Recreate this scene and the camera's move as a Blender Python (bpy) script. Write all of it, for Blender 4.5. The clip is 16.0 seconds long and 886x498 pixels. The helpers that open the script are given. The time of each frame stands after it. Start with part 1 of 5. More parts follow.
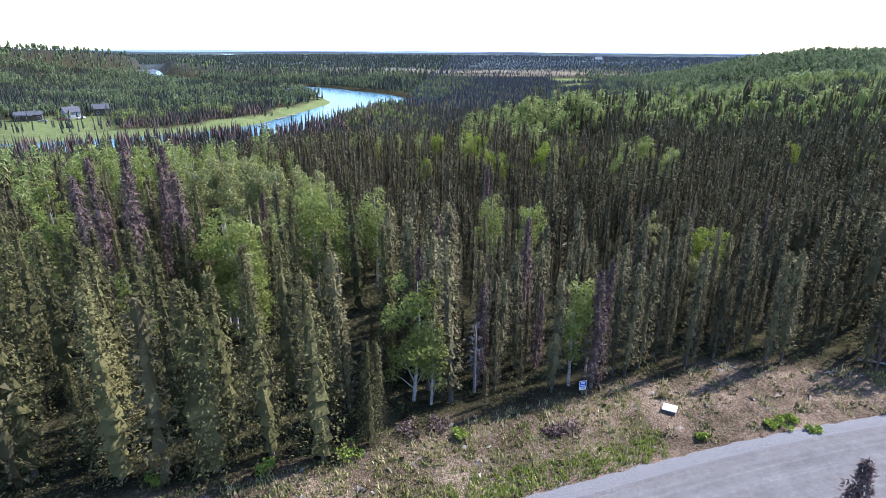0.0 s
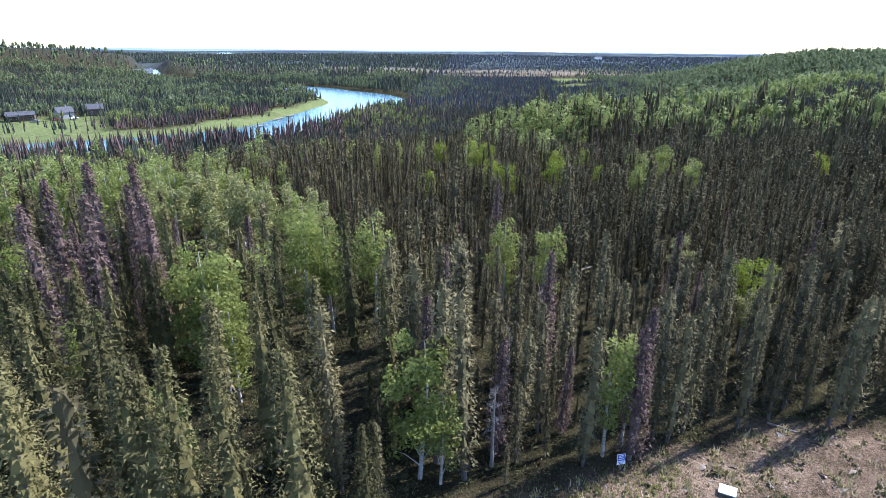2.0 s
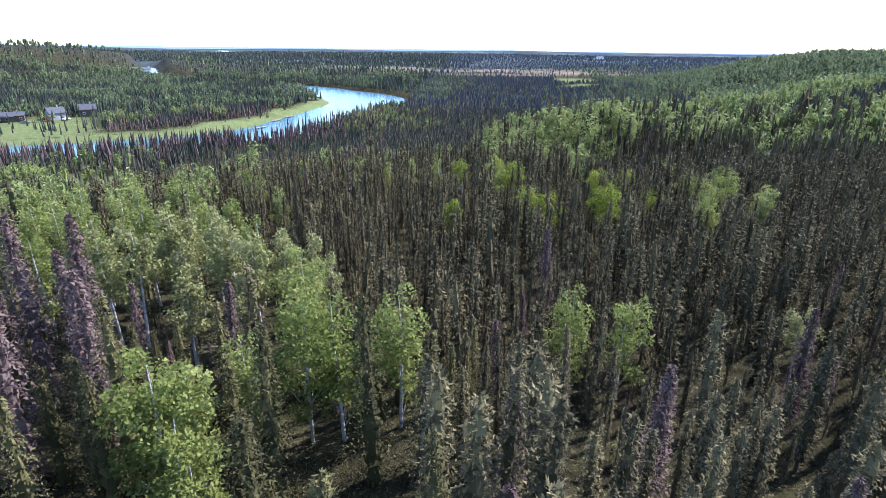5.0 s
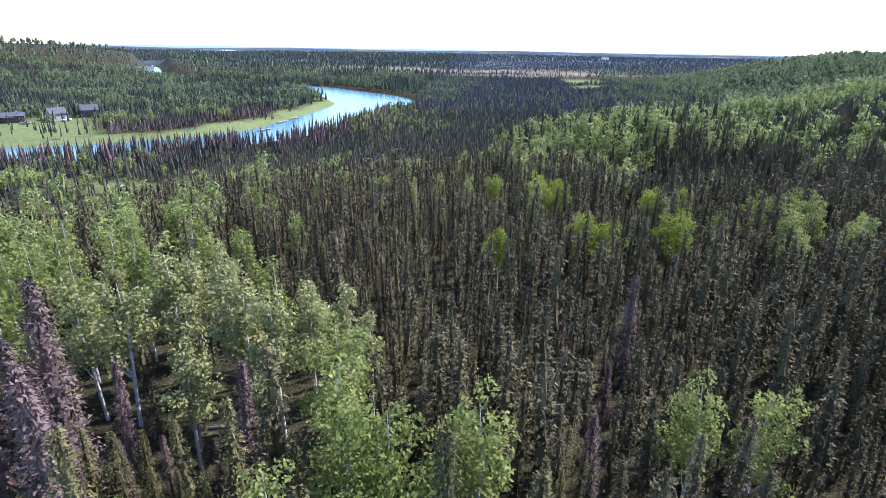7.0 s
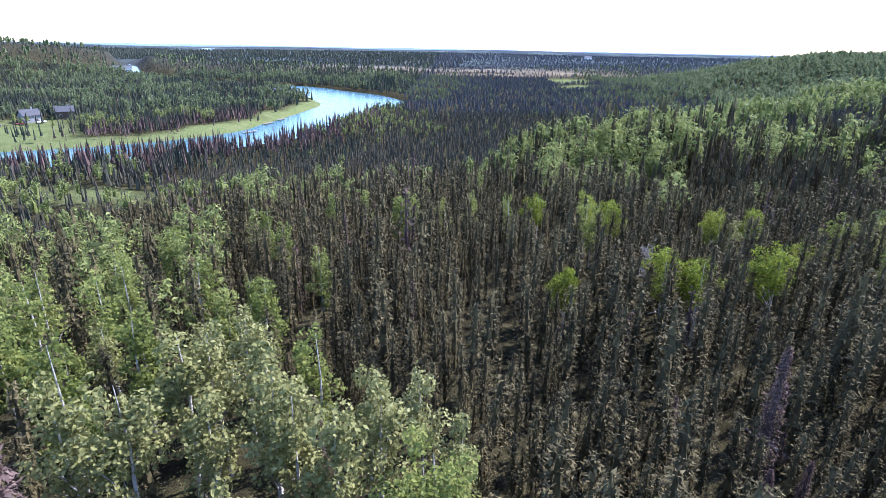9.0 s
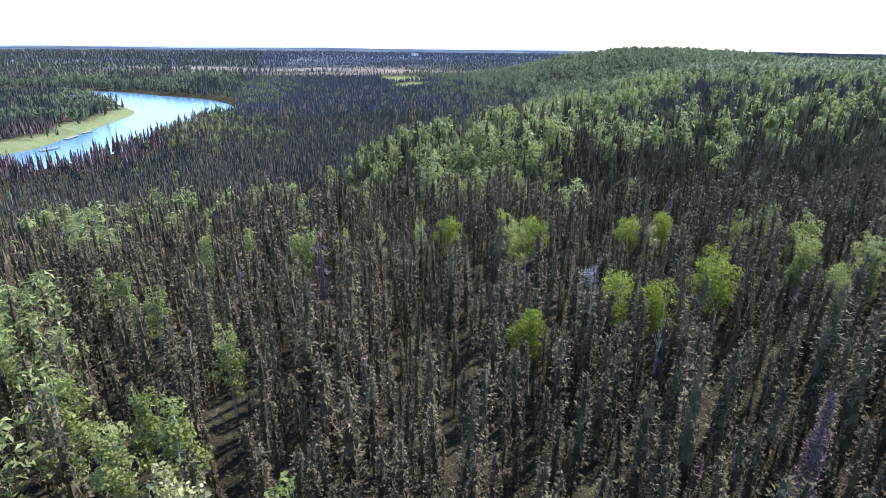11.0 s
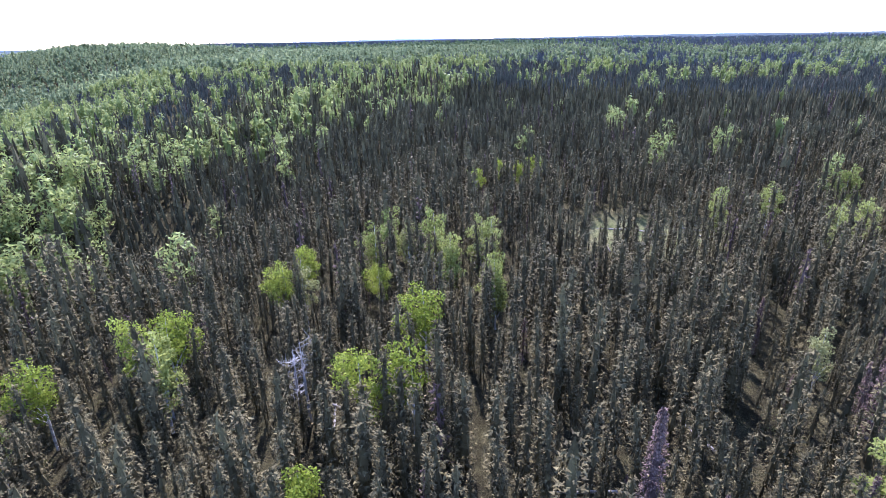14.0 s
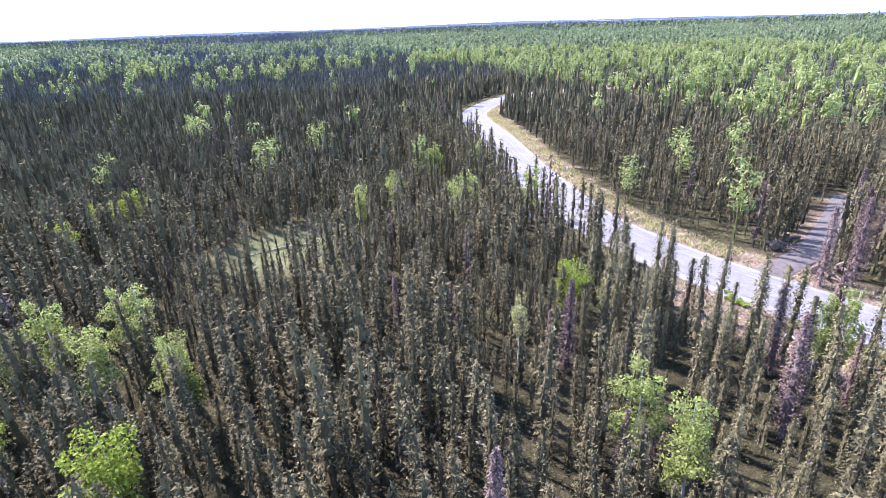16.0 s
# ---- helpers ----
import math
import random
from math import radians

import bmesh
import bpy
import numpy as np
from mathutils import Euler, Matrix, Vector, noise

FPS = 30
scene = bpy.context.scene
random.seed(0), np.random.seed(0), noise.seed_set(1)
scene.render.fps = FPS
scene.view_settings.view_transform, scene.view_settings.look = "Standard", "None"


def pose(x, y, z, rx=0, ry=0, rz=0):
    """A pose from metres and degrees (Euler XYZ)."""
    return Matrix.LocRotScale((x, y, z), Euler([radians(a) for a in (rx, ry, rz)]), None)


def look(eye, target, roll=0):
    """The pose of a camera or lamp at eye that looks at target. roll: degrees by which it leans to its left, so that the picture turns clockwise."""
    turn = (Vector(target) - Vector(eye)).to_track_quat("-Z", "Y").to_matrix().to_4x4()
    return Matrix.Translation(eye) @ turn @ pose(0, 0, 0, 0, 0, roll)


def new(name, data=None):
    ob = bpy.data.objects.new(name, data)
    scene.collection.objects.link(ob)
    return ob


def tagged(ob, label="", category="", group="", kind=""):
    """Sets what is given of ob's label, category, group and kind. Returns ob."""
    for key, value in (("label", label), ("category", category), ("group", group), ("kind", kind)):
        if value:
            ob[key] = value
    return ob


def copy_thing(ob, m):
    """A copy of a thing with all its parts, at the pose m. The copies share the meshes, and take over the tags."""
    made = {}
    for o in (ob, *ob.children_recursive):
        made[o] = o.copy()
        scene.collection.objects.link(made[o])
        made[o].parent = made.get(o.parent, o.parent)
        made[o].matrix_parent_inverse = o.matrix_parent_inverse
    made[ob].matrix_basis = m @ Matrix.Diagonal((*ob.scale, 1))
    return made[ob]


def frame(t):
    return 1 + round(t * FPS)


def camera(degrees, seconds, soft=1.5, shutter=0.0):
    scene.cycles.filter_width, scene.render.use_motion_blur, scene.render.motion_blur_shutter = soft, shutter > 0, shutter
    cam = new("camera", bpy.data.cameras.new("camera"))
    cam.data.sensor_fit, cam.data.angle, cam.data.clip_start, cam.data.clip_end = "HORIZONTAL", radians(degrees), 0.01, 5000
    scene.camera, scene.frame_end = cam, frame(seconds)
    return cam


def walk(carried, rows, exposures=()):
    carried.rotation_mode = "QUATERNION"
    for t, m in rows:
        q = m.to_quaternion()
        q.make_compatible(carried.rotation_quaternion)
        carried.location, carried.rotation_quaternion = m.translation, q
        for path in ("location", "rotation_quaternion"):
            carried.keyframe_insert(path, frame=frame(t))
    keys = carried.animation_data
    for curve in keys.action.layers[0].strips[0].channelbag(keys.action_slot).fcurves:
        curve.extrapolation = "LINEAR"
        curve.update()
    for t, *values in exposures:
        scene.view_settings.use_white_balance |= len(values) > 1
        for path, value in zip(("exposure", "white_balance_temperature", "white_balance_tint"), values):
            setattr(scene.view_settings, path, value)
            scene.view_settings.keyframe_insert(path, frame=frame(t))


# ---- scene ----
cam = camera(77.89, 16.0, soft=0.7)
PATH = [
    (0, (2.376, 0.583, 20.535), (2.311, 2.46, 19.848), 0.38),
    (0.5, (2.231, 1.821, 20.616), (2.169, 3.699, 19.929), 0.37),
    (1, (2.041, 3.339, 20.715), (1.978, 5.215, 20.027), 0.39),
    (1.5, (1.785, 4.948, 20.86), (1.723, 6.824, 20.171), 0.47),
    (2, (1.449, 6.743, 20.991), (1.389, 8.619, 20.302), 0.53),
    (2.5, (1.08, 8.621, 21.124), (1.02, 10.497, 20.434), 0.57),
    (3, (0.724, 10.63, 21.221), (0.666, 12.506, 20.53), 0.61),
    (3.5, (0.264, 12.632, 21.399), (0.207, 14.507, 20.707), 0.61),
    (4, (-0.322, 14.712, 21.499), (-0.381, 16.587, 20.806), 0.58),
    (4.2, (-0.652, 15.586, 21.53), (-0.709, 17.46, 20.835), 0.55),
    (6.3, (-4.403, 24.647, 21.689), (-4.465, 26.524, 21), 1.04),
    (6.5, (-4.887, 25.58, 21.755), (-4.949, 27.456, 21.063), 0.99),
    (7, (-6.089, 27.87, 21.806), (-6.155, 29.745, 21.113), 0.97),
    (7.5, (-7.388, 30.18, 21.807), (-7.454, 32.054, 21.112), 0.99),
    (8, (-8.742, 32.511, 21.783), (-8.809, 34.385, 21.087), 1.00),
    (8.2, (-9.363, 33.423, 21.793), (-9.429, 35.297, 21.097), 1.04),
    (10.3, (-16.469, 42.014, 22.81), (-16.174, 43.866, 22.114), 0.66),
    (10.5, (-16.97, 42.997, 22.859), (-16.609, 44.837, 22.162), 0.62),
    (11, (-18.005, 45.633, 22.899), (-17.467, 47.429, 22.203), 0.67),
    (11.5, (-18.791, 48.394, 23.134), (-18.033, 50.109, 22.437), 0.27),
    (12, (-19.184, 51.151, 23.271), (-18.205, 52.749, 22.573), 0.03),
    (12.5, (-19.334, 53.874, 23.484), (-18.134, 55.314, 22.786), -0.47),
    (13, (-19.224, 56.582, 23.879), (-17.832, 57.832, 23.171), -0.74),
    (13.5, (-18.857, 59.235, 24.255), (-17.294, 60.256, 23.539), -0.85),
    (14, (-17.968, 61.688, 24.516), (-16.259, 62.434, 23.791), -1.26),
    (14.5, (-16.854, 63.95, 24.761), (-15.032, 64.325, 24.027), -1.49),
    (15, (-15.271, 66.021, 25.034), (-13.417, 65.989, 24.285), -1.82),
    (15.5, (-13.316, 67.696, 25.122), (-11.506, 67.313, 24.363), -2.05),
    (16, (-11.208, 68.888, 25.074), (-9.475, 68.252, 24.306), -2.18),
]
walk(cam, [(t, look(eye, target, roll)) for t, eye, target, roll in PATH],
     [(0, 1.68, 5760, 16), (3.5, 1.82, 5720, 18), (7, 1.83, 5640, 21), (10.5, 1.9, 5560, 25), (12.5, 2.08, 5480, 29), (14, 2.42, 5500, 30), (16, 2.76, 5740, 28)])

# ---------------------------------------------------------------- light
SUN_AZ, SUN_EL = 30.0, 48.0          # degrees from +x towards +y, and above the horizon
world = bpy.data.worlds.new("world")
scene.world = world
world.use_nodes = True
wt = world.node_tree
sky = wt.nodes.new("ShaderNodeTexSky")
sky.sky_type, sky.sun_disc = "NISHITA", False
sky.sun_elevation, sky.sun_rotation = radians(SUN_EL), radians(90 - SUN_AZ)
sky.altitude, sky.air_density, sky.dust_density, sky.ozone_density = 100, 1.0, 0.4, 2.0
wt.links.new(sky.outputs[0], wt.nodes["Background"].inputs[0])
wt.nodes["Background"].inputs[1].default_value = 0.15
sun = new("sun", bpy.data.lights.new("sun", "SUN"))
sun.data.energy, sun.data.angle, sun.data.color = 3.8, radians(0.53), (1.0, 0.95, 0.87)
sun.matrix_world = look((0, 0, 500), (-math.cos(radians(SUN_AZ)) * math.cos(radians(SUN_EL)) * 500,
                                      -math.sin(radians(SUN_AZ)) * math.cos(radians(SUN_EL)) * 500,
                                      500 - math.sin(radians(SUN_EL)) * 500))


# ---------------------------------------------------------------- materials
def material(name):
    m = bpy.data.materials.new(name)
    m.use_nodes = True
    t = m.node_tree
    return m, t, t.nodes["Principled BSDF"]


def noise_node(t, scale, detail=3.0, rough=0.6, coords=None):
    n = t.nodes.new("ShaderNodeTexNoise")
    n.inputs["Scale"].default_value, n.inputs["Detail"].default_value, n.inputs["Roughness"].default_value = scale, detail, rough
    if coords is not None:
        t.links.new(coords, n.inputs["Vector"])
    return n


def world_coords(t):
    return t.nodes.new("ShaderNodeNewGeometry").outputs["Position"]


def ramp(t, src, stops):
    r = t.nodes.new("ShaderNodeValToRGB")
    e = r.color_ramp.elements
    while len(e) < len(stops):
        e.new(0.5)
    for k, (p, c) in zip(e, stops):
        k.position, k.color = p, (*c, 1)
    t.links.new(src, r.inputs[0])
    return r.outputs[0]


def mix(t, fac, a, b, mode="MIX"):
    n = t.nodes.new("ShaderNodeMix")
    n.data_type, n.blend_type = "RGBA", mode
    for sock, v in ((n.inputs[0], fac), (n.inputs[6], a), (n.inputs[7], b)):
        if isinstance(v, bpy.types.NodeSocket):
            t.links.new(v, sock)
        elif isinstance(v, (int, float)):
            sock.default_value = v
        else:
            sock.default_value = (*v, 1)
    return n.outputs[2]


def bump(t, p, src, dist, strength=0.6):
    b = t.nodes.new("ShaderNodeBump")
    b.inputs["Distance"].default_value, b.inputs["Strength"].default_value = dist, strength
    t.links.new(src, b.inputs["Height"])
    t.links.new(b.outputs[0], p.inputs["Normal"])


def simple(name, dark, light, scale=3.0, rough=0.8, metal=0.0, relief=0.0):
    """Two tones mixed by noise at two scales."""
    m, t, p = material(name)
    c = world_coords(t)
    a, b = noise_node(t, scale, 4, 0.6, c), noise_node(t, scale * 9, 3, 0.6, c)
    f = mix(t, 0.4, a.outputs[0], b.outputs[0])
    t.links.new(ramp(t, f, [(0.35, dark), (0.65, light)]), p.inputs["Base Color"])
    p.inputs["Roughness"].default_value, p.inputs["Metallic"].default_value = rough, metal
    if relief:
        bump(t, p, f, relief)
    return m


def foliage(name, tones, rough=0.6, through_light=0.25, per_object=True, patch=0.12):
    """Leaves and needles: tone by plant and by clump, with light passing through."""
    m, t, p = material(name)
    g = t.nodes.new("ShaderNodeNewGeometry")
    patchy = noise_node(t, patch, 2, 0.5, g.outputs["Position"])
    if per_object:
        o = t.nodes.new("ShaderNodeObjectInfo")
        base = mix(t, 0.5, patchy.outputs[0], o.outputs["Random"])
    else:
        fine = noise_node(t, 0.55, 1, 0.5, g.outputs["Position"])
        base = mix(t, 0.6, patchy.outputs[0], fine.outputs[0])
    f = mix(t, 0.35, base, g.outputs["Random Per Island"])
    col = ramp(t, f, [(0.25, tones[0]), (0.5, tones[1]), (0.75, tones[2])])
    t.links.new(col, p.inputs["Base Color"])
    p.inputs["Roughness"].default_value = rough
    p.inputs["Specular IOR Level"].default_value = 0.05
    tr = t.nodes.new("ShaderNodeBsdfTranslucent")
    t.links.new(col, tr.inputs[0])
    s = t.nodes.new("ShaderNodeMixShader")
    s.inputs[0].default_value = through_light
    t.links.new(p.outputs[0], s.inputs[1])
    t.links.new(tr.outputs[0], s.inputs[2])
    t.links.new(s.outputs[0], t.nodes["Material Output"].inputs[0])
    return m


SPRUCE = ((0.034, 0.029, 0.016), (0.075, 0.064, 0.033), (0.146, 0.124, 0.062))
NEAR_SPRUCE = ((0.036, 0.032, 0.018), (0.080, 0.070, 0.037), (0.168, 0.145, 0.072))
# needles further off: distance haze mixed into these two palettes as blue-grey
HAZED_SPRUCE = ((0.052, 0.053, 0.042), (0.088, 0.086, 0.064), (0.135, 0.127, 0.094))
HAZED_PLAIN_SPRUCE = ((0.076, 0.083, 0.088), (0.088, 0.095, 0.100), (0.108, 0.114, 0.114))
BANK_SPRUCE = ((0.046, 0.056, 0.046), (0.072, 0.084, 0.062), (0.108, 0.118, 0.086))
DEAD = ((0.050, 0.034, 0.031), (0.092, 0.063, 0.056), (0.155, 0.110, 0.094))
OLIVE = ((0.042, 0.040, 0.018), (0.080, 0.074, 0.031), (0.145, 0.130, 0.054))
WOOD = ((0.118, 0.145, 0.045), (0.190, 0.220, 0.070), (0.275, 0.300, 0.108))
GREEN = ((0.132, 0.158, 0.040), (0.195, 0.222, 0.060), (0.275, 0.295, 0.095))
LIME = ((0.125, 0.158, 0.020), (0.180, 0.218, 0.030), (0.245, 0.280, 0.050))
PALE = ((0.152, 0.158, 0.058), (0.212, 0.213, 0.080), (0.285, 0.280, 0.122))
M_SPRUCE = foliage("spruce_needles", NEAR_SPRUCE, 0.8, 0.1)
M_OLIVE = foliage("olive_spruce_needles", OLIVE, 0.8, 0.15)
M_DEAD = foliage("dead_twigs", DEAD, 0.85, 0.05)
M_GREEN = foliage("birch_leaves", GREEN, 0.5, 0.52)
M_LIME = foliage("young_aspen_leaves", LIME, 0.5, 0.48)
M_PALE = foliage("silvery_aspen_leaves", PALE, 0.5, 0.35)
M_SPRUCE_FAR = foliage("spruce_stand", SPRUCE, 0.8, 0.1, False)
M_SPRUCE_WIDE_HAZED = foliage("spruce_valley_hazed", HAZED_SPRUCE, 0.8, 0.3, False, 0.03)
# plain: light-through raised as well, evening out lit and dark sides like haze
M_SPRUCE_PLAIN_HAZED = foliage("spruce_plain_hazed", HAZED_PLAIN_SPRUCE, 0.9, 0.4, False, 0.01)
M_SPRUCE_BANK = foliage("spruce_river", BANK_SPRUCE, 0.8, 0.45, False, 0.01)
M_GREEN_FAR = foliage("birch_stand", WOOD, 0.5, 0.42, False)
# distant birch leaves, dulled and blued in colour to stand for haze
M_GREEN_HAZED = foliage("birch_valley_hazed", ((0.088, 0.112, 0.056), (0.145, 0.175, 0.084), (0.215, 0.240, 0.122)), 0.6, 0.48, False, 0.01)
M_DEAD_FAR = foliage("dead_spruce_stand", DEAD, 0.85, 0.05, False)
M_GRASS = foliage("grass_blades", ((0.10, 0.125, 0.035), (0.22, 0.205, 0.085), (0.38, 0.32, 0.17)), 0.7, 0.25, False, 0.5)
M_MEADOW = foliage("meadow_grass_blades", ((0.15, 0.17, 0.045), (0.29, 0.28, 0.095), (0.46, 0.41, 0.20)), 0.7, 0.3, False, 0.6)
M_STRAW = foliage("straw_blades", ((0.24, 0.20, 0.10), (0.38, 0.32, 0.17), (0.52, 0.45, 0.26)), 0.7, 0.3, False, 0.6)
M_SHRUB = foliage("shrub_leaves", ((0.048, 0.054, 0.020), (0.085, 0.088, 0.034), (0.150, 0.140, 0.062)), 0.6, 0.25, False, 0.4)
M_BARK = simple("spruce_bark", (0.05, 0.04, 0.035), (0.13, 0.11, 0.10), 3, 0.95, 0, 0.02)
M_DEADBARK = simple("weathered_wood", (0.10, 0.088, 0.08), (0.26, 0.235, 0.215), 4, 0.9, 0, 0.02)


def birch_bark():
    m, t, p = material("birch_bark")
    c = world_coords(t)
    s = t.nodes.new("ShaderNodeMapping")
    s.inputs["Scale"].default_value = (1, 1, 6)
    t.links.new(c, s.inputs[0])
    n = noise_node(t, 2.2, 3, 0.7, s.outputs[0])
    t.links.new(ramp(t, n.outputs[0], [(0.36, (0.07, 0.06, 0.055)), (0.46, (0.36, 0.34, 0.31)), (0.75, (0.52, 0.50, 0.46))]), p.inputs["Base Color"])
    p.inputs["Roughness"].default_value = 0.7
    return m


M_BIRCH = birch_bark()


# ---------------------------------------------------------------- the lie of the land
def step(a, b, v):
    u = np.clip((v - a) / (b - a), 0, 1)
    return u * u * (3 - 2 * u)


def wave(x, y, size, seed):
    """Smooth hummocks between about -1 and 1."""
    r = np.random.default_rng(seed)
    out = 0
    for k in range(5):
        a, ph, f = r.uniform(0, 6.28), r.uniform(0, 6.28), r.uniform(0.6, 1.7)
        out = out + np.sin((x * np.cos(a) + y * np.sin(a)) * f * 6.28 / size + ph + 0.8 * np.sin((x * np.sin(a) - y * np.cos(a)) * 6.28 / size * 0.7))
    return out / 3.2


def polyline_distance(x, y, pts):
    best = np.full(np.shape(x), 1e9)
    for (ax, ay), (bx, by) in zip(pts[:-1], pts[1:]):
        dx, dy = bx - ax, by - ay
        u = np.clip(((x - ax) * dx + (y - ay) * dy) / (dx * dx + dy * dy), 0, 1)
        best = np.minimum(best, np.hypot(x - ax - u * dx, y - ay - u * dy))
    return best


def smooth_line(pts, n=6):
    """Catmull-Rom through the points."""
    p = [Vector(q) for q in pts]
    p = [2 * p[0] - p[1]] + p + [2 * p[-1] - p[-2]]
    out = []
    for a, b, c, d in zip(p[:-3], p[1:-2], p[2:-1], p[3:]):
        for i in range(n):
            u = i / n
            out.append(tuple(0.5 * (2 * b + (c - a) * u + (2 * a - 5 * b + 4 * c - d) * u * u + (3 * b - a - 3 * c + d) * u ** 3)))
    return out + [tuple(p[-2])]


ROAD = smooth_line([(-124, -34), (-70, -12.6), (-30, 4.3), (7, 18.1), (19, 22.5), (28, 25), (35, 26.4), (43, 27), (50, 26.4), (65, 23), (80, 19.3), (101, 13.5), (120, 8.5), (133, 5), (143, 0.5), (153.5, -9), (162, -23), (165, -45), (174, -79)], 6)
GULLY = smooth_line([(58, 112), (36, 117), (18, 126), (5, 142), (-3, 163), (-15, 190), (-32, 222)], 4)
DRIVE = smooth_line([(24, 23), (25, 19), (26.4, 13.6), (28.1, 9), (32, 1), (38, -10)], 5)
RIVER = smooth_line([(-625, 52), (-464, 133), (-350, 195), (-271, 234), (-193, 267), (-149, 297), (-115, 341), (-103, 394), (-96, 452), (-84, 515), (-104, 587), (-145, 644), (-192, 696), (-262, 731), (-361, 777), (-459, 866), (-531, 973), (-631, 1151), (-766, 1338), (-1080, 1560)], 5)


def off_river(x, y):
    """How far from the river's middle, scaled so that its banks lie at RIVER_HALF; the bend is wider."""
    wide = 1 + 0.6 * np.exp(-((y - 569) / 85) ** 2 - ((x + 105) / 98) ** 2)
    return polyline_distance(x, y, RIVER) / wide


ROAD_HALF, RIVER_HALF, WATER = 3.7, 26.0, -27.0


def land(x, y):
    """The height of the ground."""
    x, y = np.asarray(x, float), np.asarray(y, float)
    h = -25 * step(92, 300, y - x)
    h = h - 7 * step(60, 18, x) * (1 - step(185, 235, y)) * np.exp(-(polyline_distance(x, y, GULLY) / 12) ** 2)
    h = h + 3 * step(90, 220, x) * step(60, 160, y)
    hill = -27 + 43 * np.exp(-(np.clip(392 - x, 0, 9e9) / 152) ** 2 - (np.clip(x - 428, 0, 9e9) / 268) ** 2) * np.exp(-((y - 620) / 206) ** 2)
    h = 0.5 * (h + hill + np.sqrt((h - hill) ** 2 + 9)) - 0.3
    h = h + 39 * np.exp(-(np.clip(x + 683, 0, 9e9) / 170) ** 2) * np.exp(-((y - 874) / 375) ** 2)
    h = h + 1.8 * np.exp(-((x - 50) / 24) ** 2 - ((y - 62) / 28) ** 2)
    r = np.hypot(x, y)
    h = h + 0.5 * wave(x, y, 34, 3) * step(14, 30, polyline_distance(x, y, ROAD)) + 1.2 * wave(x, y, 150, 4) * step(60, 200, r)
    h = h + 3.0 * wave(x, y, 900, 5) * step(700, 1500, r) * (1 - step(1500, 2500, r))
    h = h + (12 + 7 * wave(x, y, 2600, 6)) * step(2000, 4700, r) - 14 * step(900, 3000, x - 0.3 * y)
    rd = off_river(x, y)
    bank = step(RIVER_HALF - 8, RIVER_HALF + 6, rd)
    h = np.where(rd < RIVER_HALF + 28, np.maximum(h, -25.8), h)
    h = np.where(rd < RIVER_HALF + 6, -30 * (1 - bank) + h * bank, h)
    return h


def spaced(marks):
    """Grid lines: (from, step) runs."""
    out = []
    for (a, s), (b, _) in zip(marks[:-1], marks[1:]):
        n = max(1, round((b - a) / s))
        out += [a + (b - a) * i / n for i in range(n)]
    return np.array(out + [marks[-1][0]])


def sheet(name, gx, gy, zfun, mat):
    X, Y = np.meshgrid(gx, gy)
    V = np.stack([X, Y, zfun(X, Y)], -1).reshape(-1, 3)
    nx, ny = len(gx), len(gy)
    a = (np.arange(ny - 1)[:, None] * nx + np.arange(nx - 1)[None]).ravel()
    F = np.concatenate([np.stack([a, a + 1, a + nx + 1], 1), np.stack([a, a + nx + 1, a + nx], 1)])
    return new(name, mesh_of(name, V, F, mat, True)), X.ravel(), Y.ravel()


def mesh_of(name, V, F, mat=None, smooth=False):
    me = bpy.data.meshes.new(name)
    V, F = np.asarray(V, np.float32), np.asarray(F, np.int32)
    me.vertices.add(len(V))
    me.vertices.foreach_set("co", V.ravel())
    me.loops.add(F.size)
    me.loops.foreach_set("vertex_index", F.ravel())
    me.polygons.add(len(F))
    me.polygons.foreach_set("loop_start", np.arange(len(F), dtype=np.int32) * 3)
    me.polygons.foreach_set("use_smooth", np.full(len(F), smooth))
    me.update(calc_edges=True)
    me.validate()
    if mat:
        me.materials.append(mat)
    return me


def part(name, bm, mat, parent, label=""):
    """Links a bmesh (or a mesh) as one mesh object under a thing."""
    if isinstance(bm, bmesh.types.BMesh):
        me = bpy.data.meshes.new(name)
        bm.to_mesh(me)
        bm.free()
    else:
        me = bm
    if not me.materials:
        me.materials.append(mat)
    ob = new(name, me)
    ob.parent = parent
    return tagged(ob, label)


def box(bm, x0, x1, y0, y1, z0, z1, bevel=0.0):
    g = bmesh.ops.create_cube(bm, size=1)["verts"]
    for v in g:
        v.co = ((x0 + x1) / 2 + v.co.x * (x1 - x0), (y0 + y1) / 2 + v.co.y * (y1 - y0), (z0 + z1) / 2 + v.co.z * (z1 - z0))
    if bevel:
        bmesh.ops.bevel(bm, geom=list({e for v in g for e in v.link_edges}), offset=bevel, segments=1, affect="EDGES")
    return bm


def boxed(*a, **k):
    return box(bmesh.new(), *a, **k)


# ---------------------------------------------------------------- ground, road, water
CLEAR_X = [-52, -25.6, -19.3, -14, -7.9, -2.9, 4.3, 7.8, 13.1, 21.5, 28.9, 33.8, 41, 49, 57, 65]
CLEAR_Y = [7.2, 15.9, 18.6, 20.1, 22.3, 24.2, 28, 29.4, 31.9, 34.3, 34.2, 31.5, 33.2, 33, 30, 27.6]


